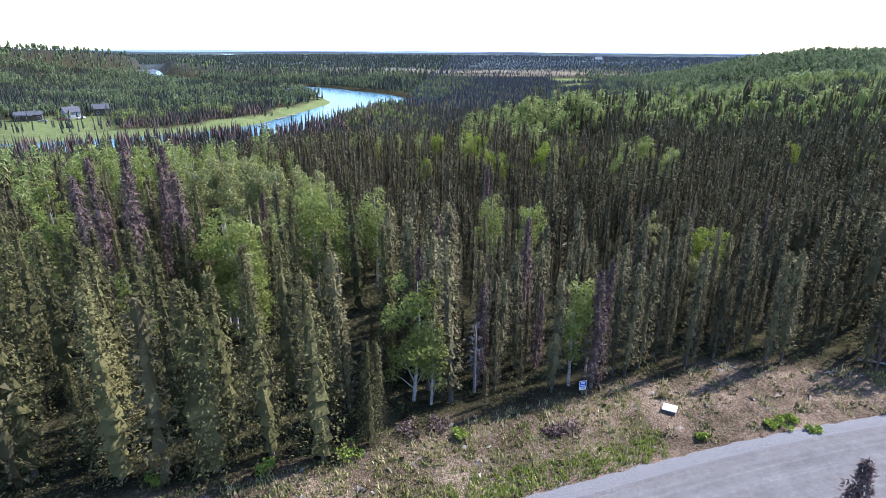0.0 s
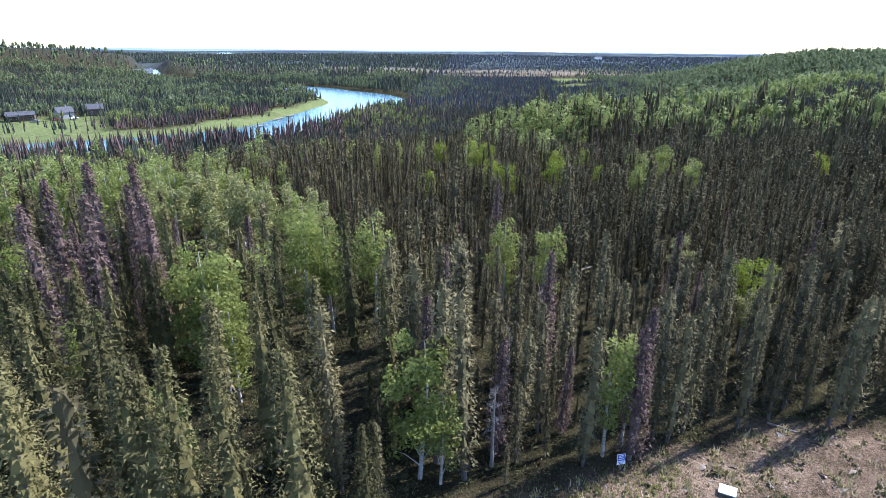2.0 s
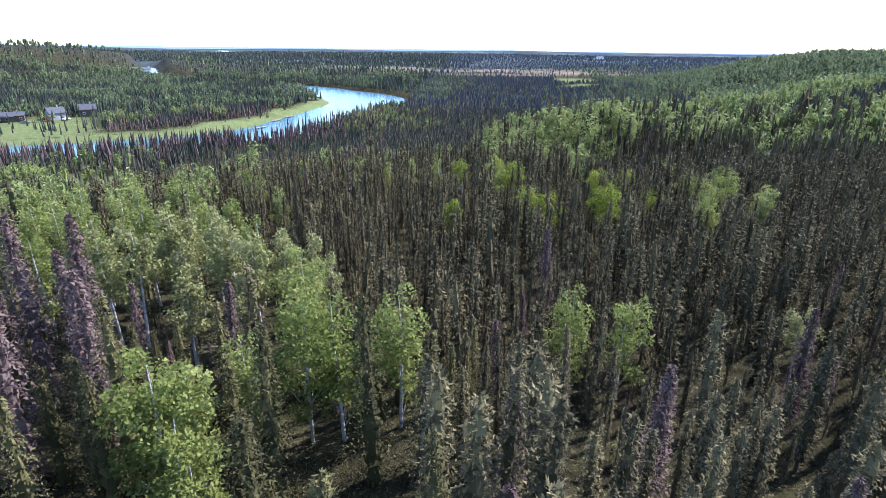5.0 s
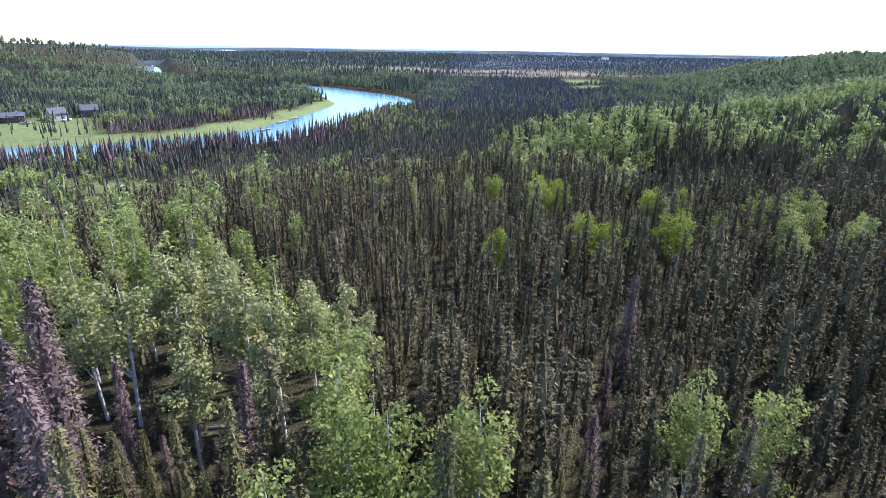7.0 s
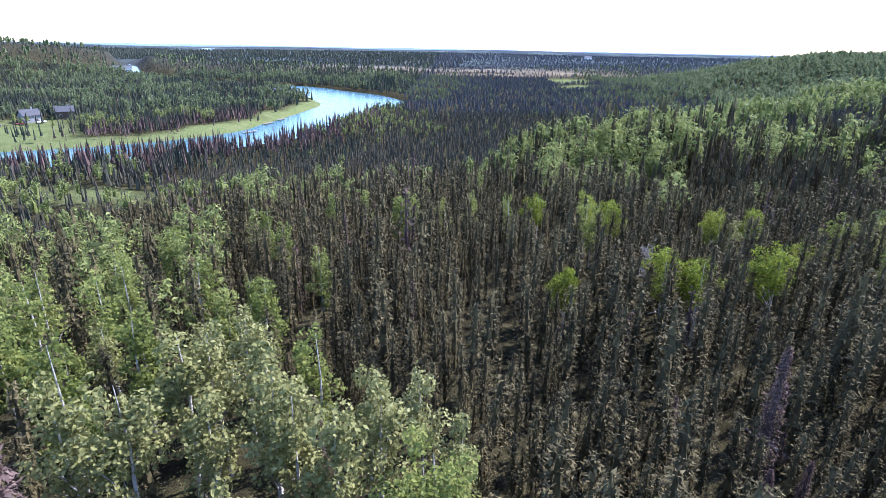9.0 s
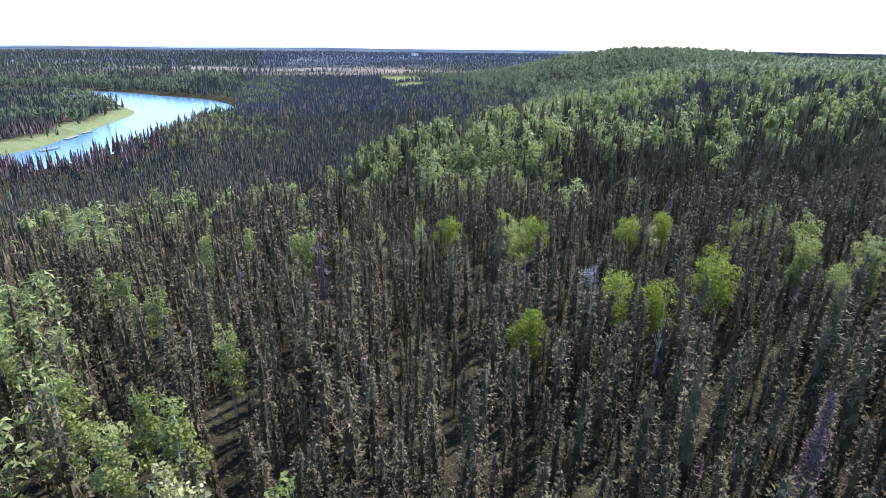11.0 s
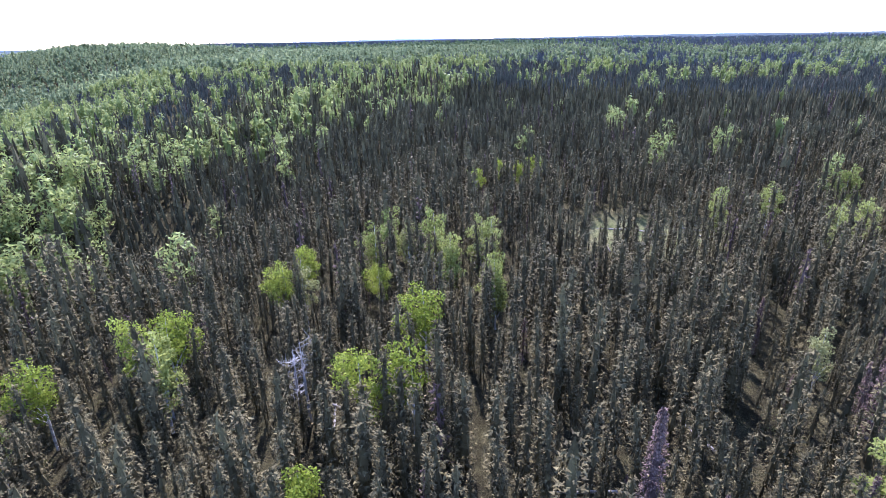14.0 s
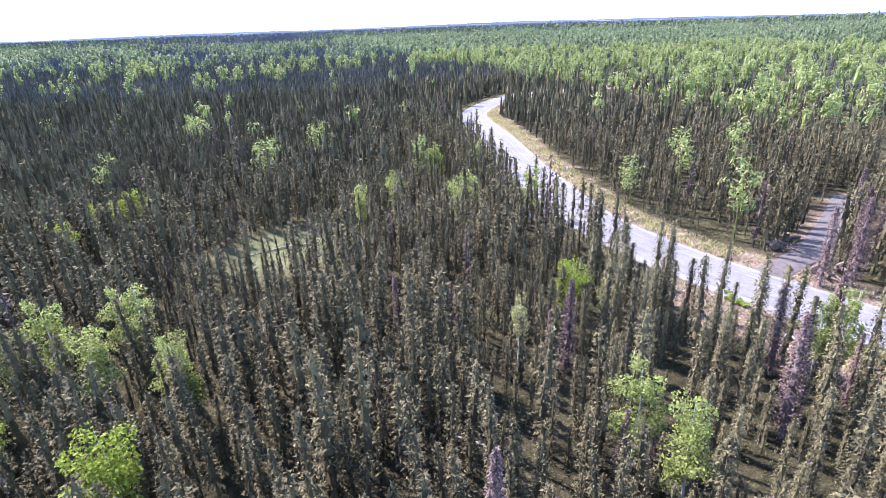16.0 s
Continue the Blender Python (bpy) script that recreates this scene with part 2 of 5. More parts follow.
def openness(x, y):
    """1 on the road's verges, the dirt clearing and the driveway, 0 under the trees."""
    rd = polyline_distance(x, y, ROAD)
    edge = np.interp(x, CLEAR_X, CLEAR_Y)
    north = (1 - step(-0.4, 0.8, y - edge)) * step(-62, -46, x) * (1 - step(60, 67, x)) * (1 - step(20, 24, rd))
    mid = np.interp(x, [p[0] for p in ROAD], [p[1] for p in ROAD])
    north = np.where(y > mid, north, 0)
    verge = 1 - step(ROAD_HALF + np.where(y < mid, 3.6, 1.6), ROAD_HALF + np.where(y < mid, 4.6, 2.6), rd)
    drive = 1 - step(1.7, 2.5, polyline_distance(x, y, DRIVE))
    return np.maximum(np.maximum(north, verge), drive)


def meadow(x, y):
    """1 on the grassy river flat by the houses and in the far clearings."""
    rd = off_river(x, y)
    left = np.where((x < -107) & (y > 0.55 * x + 353) & (y < 554), 1 - step(5, 13, rd - RIVER_HALF + 6 * wave(x, y, 60, 9)), 0)
    away, across = (y - 311) * 0.81 - (x + 237) * 0.59, (x + 237) * 0.81 + (y - 311) * 0.59
    left = np.maximum(left, np.exp(-((away - 8) / 52) ** 6 - ((across - 4) / 32) ** 6))
    far = np.exp(-((x - 162) / 30) ** 4 - ((y - 861) / 67) ** 4) + np.exp(-((x - 145) / 23) ** 4 - ((y - 740) / 21.5) ** 4)
    sand = np.exp(-((x + 125) / 20) ** 2 - ((y - 205) / 8) ** 2)
    return np.clip(left + far + sand, 0, 1)


def glade_at(x, y):
    """1 in the small sunlit gap in the spruces."""
    u, v = (x - 50) * 0.35 - (y - 64.5) * 0.94, (x - 50) * 0.94 + (y - 64.5) * 0.35
    return np.exp(-((u / 9.5) ** 2 + (v / 6.5) ** 2) ** 2)


def heath(x, y):
    """1 on the open tan bog beyond the river."""
    return np.clip(1.4 * np.exp(-((x + 23) / 295) ** 4 - ((y - 1190 + 0.35 * x) / 152) ** 4) * (0.55 + 0.6 * wave(x, y, 240, 12)), 0, 1)


def ground_material():
    m, t, p = material("forest_floor")
    c = world_coords(t)
    big, fine, tiny = noise_node(t, 0.25, 3, 0.6, c), noise_node(t, 1.6, 4, 0.65, c), noise_node(t, 11, 3, 0.7, c)
    f = mix(t, 0.4, mix(t, 0.5, big.outputs[0], fine.outputs[0]), tiny.outputs[0])
    floor = ramp(t, f, [(0.40, (0.016, 0.014, 0.009)), (0.49, (0.029, 0.026, 0.015)), (0.57, (0.056, 0.051, 0.026)), (0.67, (0.16, 0.135, 0.08))])
    clod = noise_node(t, 5.0, 5, 0.75, c)
    f2 = mix(t, 0.5, clod.outputs[0], tiny.outputs[0])
    g2 = mix(t, 0.35, f2, big.outputs[0])
    dirt = ramp(t, g2, [(0.40, (0.032, 0.028, 0.014)), (0.46, (0.082, 0.060, 0.041)), (0.52, (0.150, 0.108, 0.077)), (0.58, (0.24, 0.18, 0.125)), (0.66, (0.40, 0.33, 0.225))])
    green = ramp(t, f, [(0.35, (0.06, 0.085, 0.03)), (0.5, (0.105, 0.128, 0.05)), (0.66, (0.18, 0.17, 0.09))])
    bog = ramp(t, noise_node(t, 0.02, 4, 0.6, c).outputs[0], [(0.4, (0.12, 0.10, 0.07)), (0.6, (0.24, 0.19, 0.13))])
    a = t.nodes.new("ShaderNodeAttribute")
    a.attribute_name = "cover"
    sep = t.nodes.new("ShaderNodeSeparateColor")
    t.links.new(a.outputs["Color"], sep.inputs[0])
    col = mix(t, sep.outputs[0], floor, dirt)
    col = mix(t, sep.outputs[1], col, green)
    col = mix(t, sep.outputs[2], col, bog)
    # far ground in treetop tones, with the distance haze coloured in as blue
    hazed_canopy = ramp(t, noise_node(t, 0.004, 5, 0.65, c).outputs[0], [(0.42, (0.040, 0.050, 0.060)), (0.52, (0.052, 0.066, 0.078)), (0.60, (0.080, 0.105, 0.090)), (0.70, (0.13, 0.125, 0.11))])
    col = mix(t, a.outputs["Alpha"], col, hazed_canopy)
    t.links.new(col, p.inputs["Base Color"])
    p.inputs["Roughness"].default_value = 0.95
    p.inputs["Specular IOR Level"].default_value = 0.0
    bump(t, p, f2, 0.25, 1.0)
    return m


GX = spaced([(-4800, 180), (-2400, 90), (-1000, 30), (-640, 9), (-100, 5), (-60, 2.2), (90, 4), (210, 10), (560, 22), (1000, 70), (2400, 170), (4800, 1)])
GY = spaced([(-2600, 170), (-900, 60), (-260, 16), (-60, 4), (0, 2.2), (100, 4), (190, 9), (900, 24), (1500, 60), (2600, 150), (4900, 1)])
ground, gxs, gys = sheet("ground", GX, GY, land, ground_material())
cover = np.zeros((len(gxs), 4), np.float32)
# alpha: how far the haze-blue treetop tone takes over with distance
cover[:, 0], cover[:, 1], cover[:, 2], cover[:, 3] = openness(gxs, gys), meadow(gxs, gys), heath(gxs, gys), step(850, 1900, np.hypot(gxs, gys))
glade = glade_at(gxs, gys)
cover[:, 0] = np.maximum(cover[:, 0], 0.45 * glade)
cover[:, 1] = np.maximum(cover[:, 1], 0.6 * glade)
ground.data.color_attributes.new("cover", "FLOAT_COLOR", "POINT").data.foreach_set("color", cover.ravel())
tagged(ground, "mossy forest floor with dry grass and bare dirt clearings", "ground", kind="structure")


def strip(name, line, offsets, lift, mat, ragged=0.0):
    """A band along a line, draped on the ground. offsets: (across, up)."""
    P = np.array(line)
    T = np.gradient(P, axis=0)
    T /= np.linalg.norm(T, axis=1)[:, None]
    N = np.stack([-T[:, 1], T[:, 0]], 1)
    rows = []
    for o, up in offsets:
        Q = P + N * (o + ragged * (wave(P[:, 0], P[:, 1], 2.6, int(abs(o) * 100)) + 0.25 * np.random.default_rng(int(abs(o) * 100)).normal(size=len(P))))[:, None]
        rows.append(np.column_stack([Q, land(Q[:, 0], Q[:, 1]) + up + lift]))
    V = np.stack(rows, 1).reshape(-1, 3)
    k, n = len(offsets), len(P)
    a = (np.arange(n - 1)[:, None] * k + np.arange(k - 1)[None]).ravel()
    F = np.concatenate([np.stack([a, a + k, a + k + 1], 1), np.stack([a, a + k + 1, a + 1], 1)])
    F = F[:, ::-1]
    ob = new(name, mesh_of(name, V, F, mat, True))
    across = np.tile(np.array([o for o, _ in offsets], np.float32), n)
    ob.data.attributes.new("across", "FLOAT", "POINT").data.foreach_set("value", across)
    return ob


def dense(line, metres):
    P = np.array(line)
    s = np.concatenate([[0], np.cumsum(np.linalg.norm(np.diff(P, axis=0), axis=1))])
    q = np.arange(0, s[-1], metres)
    return np.column_stack([np.interp(q, s, P[:, 0]), np.interp(q, s, P[:, 1])])


def road_material():
    """Worn chip seal: paler wheel tracks along the road, loose grit, patches."""
    m, t, p = material("worn_gravel_asphalt")
    c = world_coords(t)
    a = t.nodes.new("ShaderNodeAttribute")
    a.attribute_name = "across"
    comb = t.nodes.new("ShaderNodeCombineXYZ")
    t.links.new(a.outputs["Fac"], comb.inputs[0])
    streak = noise_node(t, 1.6, 3, 0.7, comb.outputs[0])
    big, fine, grit = noise_node(t, 0.35, 3, 0.6, c), noise_node(t, 4, 4, 0.7, c), noise_node(t, 30, 3, 0.75, c)
    f = mix(t, 0.42, mix(t, 0.45, mix(t, 0.5, big.outputs[0], fine.outputs[0]), streak.outputs[0]), grit.outputs[0])
    col = ramp(t, f, [(0.38, (0.056, 0.053, 0.051)), (0.50, (0.106, 0.099, 0.095)), (0.62, (0.184, 0.172, 0.165))])
    t.links.new(col, p.inputs["Base Color"])
    p.inputs["Roughness"].default_value = 0.9
    p.inputs["Specular IOR Level"].default_value = 0.2
    bump(t, p, grit.outputs[0], 0.03, 0.7)
    return m


M_ROAD = road_material()
M_GRAVEL = simple("loose_gravel", (0.066, 0.064, 0.066), (0.175, 0.168, 0.170), 16, 0.95, 0, 0.05)
road = strip("road", dense(ROAD, 1.5), [(-3.0, 0.02), (-1.5, 0.08), (0, 0.12), (1.5, 0.08), (3.0, 0.02)], 0.16, M_ROAD)
tagged(road, "grey worn gravel-topped road with faint wheel tracks", "road", kind="structure")
for side, sign in (("shoulder_north", 1), ("shoulder_south", -1)):
    sh = strip(side, dense(ROAD, 0.45), sorted([(sign * 2.3, -0.06), (sign * 3.4, -0.03), (sign * 3.85, -0.10), (sign * 4.2, -0.26)]), 0.165, M_GRAVEL, 0.13)
    tagged(sh, "loose pale gravel shoulder along the road", "road shoulder", kind="structure")
# dirt tones set darker to carry the shade of the trees alongside
drive = strip("driveway", dense(DRIVE, 1.2), [(-1.5, -0.06), (-0.7, 0.0), (0, 0.03), (0.7, 0.0), (1.5, -0.06)], 0.1, simple("shaded_driveway_dirt", (0.030, 0.024, 0.020), (0.080, 0.064, 0.054), 1.2, 0.95, 0, 0.05))
tagged(drive, "dirt driveway with ruts leading into the trees", "driveway", kind="structure")


def water_material():
    m, t, p = material("river_water")
    p.inputs["Base Color"].default_value = (0.05, 0.12, 0.15, 1)
    p.inputs["Roughness"].default_value = 0.22
    p.inputs["IOR"].default_value = 1.33
    c = world_coords(t)
    n = noise_node(t, 0.35, 4, 0.6, c)
    bump(t, p, n.outputs[0], 0.1, 0.06)
    return m


M_WATER = water_material()
P = dense(RIVER, 8)
river = strip("river", P, [(-RIVER_HALF - 22, 0), (0, 0), (RIVER_HALF + 22, 0)], 0, M_WATER)
for v in river.data.vertices:
    v.co.z = WATER
tagged(river, "calm blue river bending through the forest", "river", kind="structure")


def lake(cx, cy, rx, ry, turn):
    bm = bmesh.new()
    vs = []
    for i in range(48):
        a = i / 48 * 2 * math.pi
        r = 1 + 0.12 * math.sin(3 * a + 1) + 0.06 * math.sin(7 * a)
        x, y = rx * r * math.cos(a), ry * r * math.sin(a)
        vs.append(bm.verts.new((cx + x * math.cos(turn) - y * math.sin(turn), cy + x * math.sin(turn) + y * math.cos(turn), 0)))
    z = max(float(land(v.co.x, v.co.y)) for v in vs) + 0.6
    for v in vs:
        v.co.z = z
    bm.faces.new(vs)
    me = bpy.data.meshes.new("lake")
    bm.to_mesh(me)
    bm.free()
    me.materials.append(M_WATER)
    return tagged(new("lake", me), "distant pale blue lake among dark woods", "lake", kind="structure")


lake(-1266, 3052, 38, 295, 0.38)


# ---------------------------------------------------------------- trees
def tube(points, radii, sides=6):
    """A tapered tube along points: vertices and triangles."""
    V, F = [], []
    pts = [Vector(p) for p in points]
    for i, (p, r) in enumerate(zip(pts, radii)):
        d = (pts[min(i + 1, len(pts) - 1)] - pts[max(i - 1, 0)]).normalized()
        u = d.orthogonal().normalized()
        w = d.cross(u)
        for k in range(sides):
            a = 2 * math.pi * k / sides
            V.append(p + (u * math.cos(a) + w * math.sin(a)) * r)
    for i in range(len(pts) - 1):
        for k in range(sides):
            a, b = i * sides + k, i * sides + (k + 1) % sides
            F += [(a, b, b + sides), (a, b + sides, a + sides)]
    return np.array([tuple(v) for v in V]), np.array(F)


def joined(pieces):
    V, F, n = [], [], 0
    for v, f in pieces:
        V.append(v)
        F.append(np.asarray(f) + n)
        n += len(v)
    return np.concatenate(V), np.concatenate(F)


def spruce_crown(seed, H, R, boughs, per, size, bare=0.12, taper=0.75, club=0.2, core=0.5, layers=12, sides=5, droop=0.35):
    """A conifer's crown: a ragged dark core round the stem, and boughs set with short sprays of needles that face outwards."""
    r = np.random.default_rng(seed)

    def width(u):
        w = R * ((1 - u) ** taper * 0.9 + 0.1) * (0.62 + 0.38 * np.minimum(1, u * 4)) * (1 + club * np.exp(-((u - 0.9) / 0.07) ** 2))
        return w * (1 + 0.08 * np.sin(u * 19 + seed) + 0.05 * np.sin(u * 43 + 2 * seed))
    V, F = [], []
    for i in range(layers):
        u = (i / layers) ** 0.9
        m, z0 = len(V), H * (bare + (1 - bare) * u)
        top = H * 1.01 if i == layers - 1 else min(H, z0 + H * (1 - bare) / layers * r.uniform(1.5, 2.1))
        V.append((r.uniform(-0.04, 0.04), r.uniform(-0.04, 0.04), top))
        turn = r.uniform(0, 6.28)
        for k in range(sides):
            a, q = turn + 6.283 * (k + r.uniform(-0.3, 0.3)) / sides, float(width(u)) * core * r.uniform(0.85, 1.18)
            V.append((math.cos(a) * q, math.sin(a) * q, z0 + r.uniform(-0.3, 0.3) * H / layers))
        F += [(m, m + 1 + k, m + 1 + (k + 1) % sides) for k in range(sides)]
    u = ((np.arange(boughs) + r.uniform(0, 1, boughs)) / boughs) ** 0.92
    a = np.arange(boughs) * 2.39996 + r.uniform(-0.6, 0.6, boughs)
    L = width(u) * r.uniform(0.75, 1.18, boughs)
    u, a, L = (np.repeat(q, per) for q in (u, a, L))
    n = len(u)
    out = L * np.clip(r.uniform(0.35, 1.0, n) ** 0.6, core * 0.95, 1)
    a = a + r.normal(0, 0.22, n) * (0.4 + out / np.maximum(L, 0.05))
    z = H * (bare + (1 - bare) * u) - droop * out * (1 - u) + r.normal(0, 0.05, n) + 0.04 * H * (1 - bare) * r.uniform(-0.3, 0.5, n) * (u > 0.8)
    ra = np.stack([np.cos(a), np.sin(a), 0 * a], 1)
    ta = np.stack([-np.sin(a), np.cos(a), 0 * a], 1)
    c = ra * out[:, None] + np.stack([0 * z, 0 * z, np.minimum(z, H * 1.0)], 1)
    d = ra * r.uniform(0.1, 0.6, n)[:, None] + ta * r.normal(0, 0.35, n)[:, None] + np.stack([0 * z, 0 * z, r.uniform(-0.75, 0.55, n)], 1)
    d /= np.linalg.norm(d, axis=1)[:, None]
    w = ta + ra * r.normal(0, 0.3, n)[:, None] + np.stack([0 * z, 0 * z, r.normal(0, 0.35, n)], 1)
    w /= np.linalg.norm(w, axis=1)[:, None]
    s = (size * r.uniform(0.6, 1.4, n))[:, None]
    T = np.stack([c - w * s * 0.42, c + w * s * 0.42, c + d * s * 1.25], 1).reshape(-1, 3)
    F = np.concatenate([np.array(F), len(V) + np.arange(3 * n).reshape(-1, 3)])
    return np.concatenate([np.array(V), T]), F


def spire(seed, H, R, layers, sides=5, base=0.1):
    """A slim spruce as stacked ragged skirts."""
    r = np.random.default_rng(seed)
    V, F = [], []
    for i in range(layers):
        u = i / layers
        m, z0 = len(V), H * (base + (1 - base) * u)
        top = min(H * 1.02, z0 + H * (1 - base) / layers * r.uniform(1.5, 2.0))
        V.append((r.uniform(-0.05, 0.05), r.uniform(-0.05, 0.05), H * 1.02 if i == layers - 1 else top))
        for k in range(sides):
            a = 6.283 * (k + r.uniform(-0.3, 0.3)) / sides + i
            q = R * (1 - 0.72 * u) * r.uniform(0.6, 1.35)
            V.append((math.cos(a) * q, math.sin(a) * q, z0 + r.uniform(-0.1, 0.1) * H / layers))
        F += [(m, m + 1 + k, m + 1 + (k + 1) % sides) for k in range(sides)]
    return np.array(V), np.array(F)


def spruce_trunk(seed, H, r0=0.11, stubs=10, sides=6):
    r = np.random.default_rng(seed)
    bx, by = r.uniform(-0.12, 0.12, 2)
    pieces = [tube([(0, 0, -0.4), (bx * 0.4, by * 0.4, H * 0.3), (bx, by, H * 0.65), (0, 0, H)], [r0 * 1.25, r0, r0 * 0.6, 0.012], sides)]
    for i in range(stubs):
        a, z, L = r.uniform(0, 6.28), H * r.uniform(0.06, 0.4), r.uniform(0.3, 0.8)
        pieces.append(tube([(0, 0, z), (math.cos(a) * L, math.sin(a) * L, z - r.uniform(0.05, 0.35) * L)], [0.02, 0.006], 3))
    return joined(pieces)


def leaf_cloud(seed, lobes, count, size, round_off=0.6, single=False):
    """Small bent leaf clumps on and in a crown of lobes (x, y, z, rx, rz)."""
    r = np.random.default_rng(seed)
    lob = np.array(lobes)
    wgt = lob[:, 3] ** 2 * lob[:, 4]
    pick = r.choice(len(lob), count, p=wgt / wgt.sum())
    d = r.normal(size=(count, 3))
    d /= np.linalg.norm(d, axis=1)[:, None]
    rad = r.uniform(0.25, 1.0, count) ** 0.45 * r.uniform(0.85, 1.15, count)
    L = lob[pick]
    C = L[:, :3] + d * rad[:, None] * np.stack([L[:, 3], L[:, 3], L[:, 4]], 1)
    nrm = d * round_off + r.normal(size=(count, 3)) * (1.2 - round_off) + np.array([0, 0, 0.25])
    nrm /= np.linalg.norm(nrm, axis=1)[:, None]
    u = np.cross(nrm, r.normal(size=(count, 3)))
    u /= np.linalg.norm(u, axis=1)[:, None]
    w = np.cross(nrm, u)
    s = (size * r.uniform(0.55, 1.35, count))[:, None]
    V = np.stack([C - u * s, C - w * s * 0.6 + nrm * s * 0.25, C + u * s, C + w * s * 0.6 - nrm * s * 0.2], 1).reshape(-1, 3)
    k = np.arange(count)[:, None] * 4
    if single:
        V = V.reshape(-1, 4, 3)[:, :3].reshape(-1, 3)
        return V, np.arange(count)[:, None] * 3 + [0, 1, 2]
    F = np.concatenate([k + [0, 1, 2], k + [0, 2, 3]])
    return V, F


def crown_lobes(seed, H, W, base=0.36, n=22):
    r = np.random.default_rng(seed)
    out = []
    for i in range(n):
        u = (i + 0.5) / n
        z = H * (base + (0.93 - base) * u)
        prof = math.sin(math.pi * min(1, 0.20 + 0.66 * u)) ** 0.75
        a, o = r.uniform(0, 6.28), W * 0.5 * prof * r.uniform(0.15, 0.85)
        out.append((math.cos(a) * o, math.sin(a) * o, z, W * 0.5 * prof * r.uniform(0.30, 0.52), H * r.uniform(0.05, 0.09)))
    return out


def dome(seed, H, W, base, sides=6, levels=((0.0, 0.3), (0.38, 0.5), (0.78, 0.34))):
    """A lumpy rounded crown seen from far off."""
    r = np.random.default_rng(seed)
    V, F = [], []
    for i, (u, q) in enumerate(levels):
        for k in range(sides):
            a, s = 6.283 * (k + 0.5 * i + r.uniform(-0.2, 0.2)) / sides, W * q * r.uniform(0.7, 1.25)
            V.append((math.cos(a) * s, math.sin(a) * s, H * (base + (1 - base) * (u + r.uniform(-0.08, 0.08)))))
    V.append((r.uniform(-0.1, 0.1) * W, r.uniform(-0.1, 0.1) * W, H))
    for i in range(len(levels) - 1):
        for k in range(sides):
            a, b = i * sides + k, i * sides + (k + 1) % sides
            F += [(a, b, b + sides), (a, b + sides, a + sides)]
    m = (len(levels) - 1) * sides
    F += [(m + k, m + (k + 1) % sides, len(V) - 1) for k in range(sides)]
    return np.array(V), np.array(F)


def broadleaf_trunk(seed, H, lobes, r0=0.1, sides=6):
    r = np.random.default_rng(seed)
    bx, by = r.uniform(-0.3, 0.3, 2)
    pieces = [tube([(0, 0, -0.4), (bx * 0.5, by * 0.5, H * 0.3), (bx, by, H * 0.62), (bx * 0.5, by * 0.5, H * 0.92)], [r0 * 1.3, r0, r0 * 0.55, 0.015], sides)]
    for x, y, z, rx, rz in lobes[:7]:
        z0 = max(0.8, z - 0.9 - 0.7 * math.hypot(x, y))
        pieces.append(tube([(bx * 0.6, by * 0.6, z0), (x * 0.6, y * 0.6, z - 0.35), (x * 1.15, y * 1.15, z + 0.3)], [r0 * 0.42, r0 * 0.25, 0.01], 4))
    return joined(pieces)


def tree(name, trunk, crown, m_trunk, m_crown, label, category):
    t = new(name)
    part("trunk", trunk, m_trunk, t)
    part("crown", crown, m_crown, t)
    return tagged(t, label, category)


def stand(name, templates, xs, ys, scales, mat, label, category="forest", lean=0.04, seed=1):
    """Many trees in one mesh: templates copied, turned and scaled."""
    r = np.random.default_rng(seed)
    zs = land(xs, ys) - 0.1
    pick = r.integers(0, len(templates), len(xs))
    Vs, Fs, n = [], [], 0
    for k, (V, F) in enumerate(templates):
        i = np.nonzero(pick == k)[0]
        if not len(i):
            continue
        a = r.uniform(0, 6.28, len(i))
        sw = scales[i] * r.uniform(0.85, 1.15, len(i))
        lx, ly = r.normal(0, lean, (2, len(i)))
        c, s = np.cos(a)[:, None], np.sin(a)[:, None]
        z = V[None, :, 2] * scales[i][:, None]
        x = (V[None, :, 0] * c - V[None, :, 1] * s) * sw[:, None] + lx[:, None] * z
        y = (V[None, :, 0] * s + V[None, :, 1] * c) * sw[:, None] + ly[:, None] * z
        W = np.stack([x + xs[i][:, None], y + ys[i][:, None], z + zs[i][:, None]], -1).reshape(-1, 3)
        Vs.append(W)
        Fs.append((F[None] + (np.arange(len(i)) * len(V))[:, None, None]).reshape(-1, 3) + n)
        n += len(W)
    if not Vs:
        return None
    return tagged(new(name, mesh_of(name, np.concatenate(Vs), np.concatenate(Fs), mat)), label, category, kind="stuff")


# -------- where trees stand
def scatter(x0, x1, y0, y1, gap, seed):
    r = np.random.default_rng(seed)
    X, Y = np.meshgrid(np.arange(x0, x1, gap), np.arange(y0, y1, gap))
    X = X + r.uniform(-0.8, 0.8, X.shape) * gap
    Y = Y + r.uniform(-0.8, 0.8, Y.shape) * gap
    return X.ravel(), Y.ravel()


def wooded(x, y):
    rd = off_river(x, y)
    far_lake = ((x + 1266) / 116) ** 2 + ((y - 3052) / 357) ** 2 < 1
    return (openness(x, y) < 0.3) & (rd > RIVER_HALF + 3.5) & ((meadow(x, y) < 0.35) | ((wave(x, y, 7, 78) > 0.72) & (x < -90))) & ~far_lake


def seen_ground(x, y):
    """The country that the flight overlooks, with a margin for shadows."""
    ahead = np.abs(x - 2) < 0.84 * y + 9
    back = ((x + 11) * 0.83 + (y - 69) * 0.56 > -9) & (x > -13)
    return ahead | back


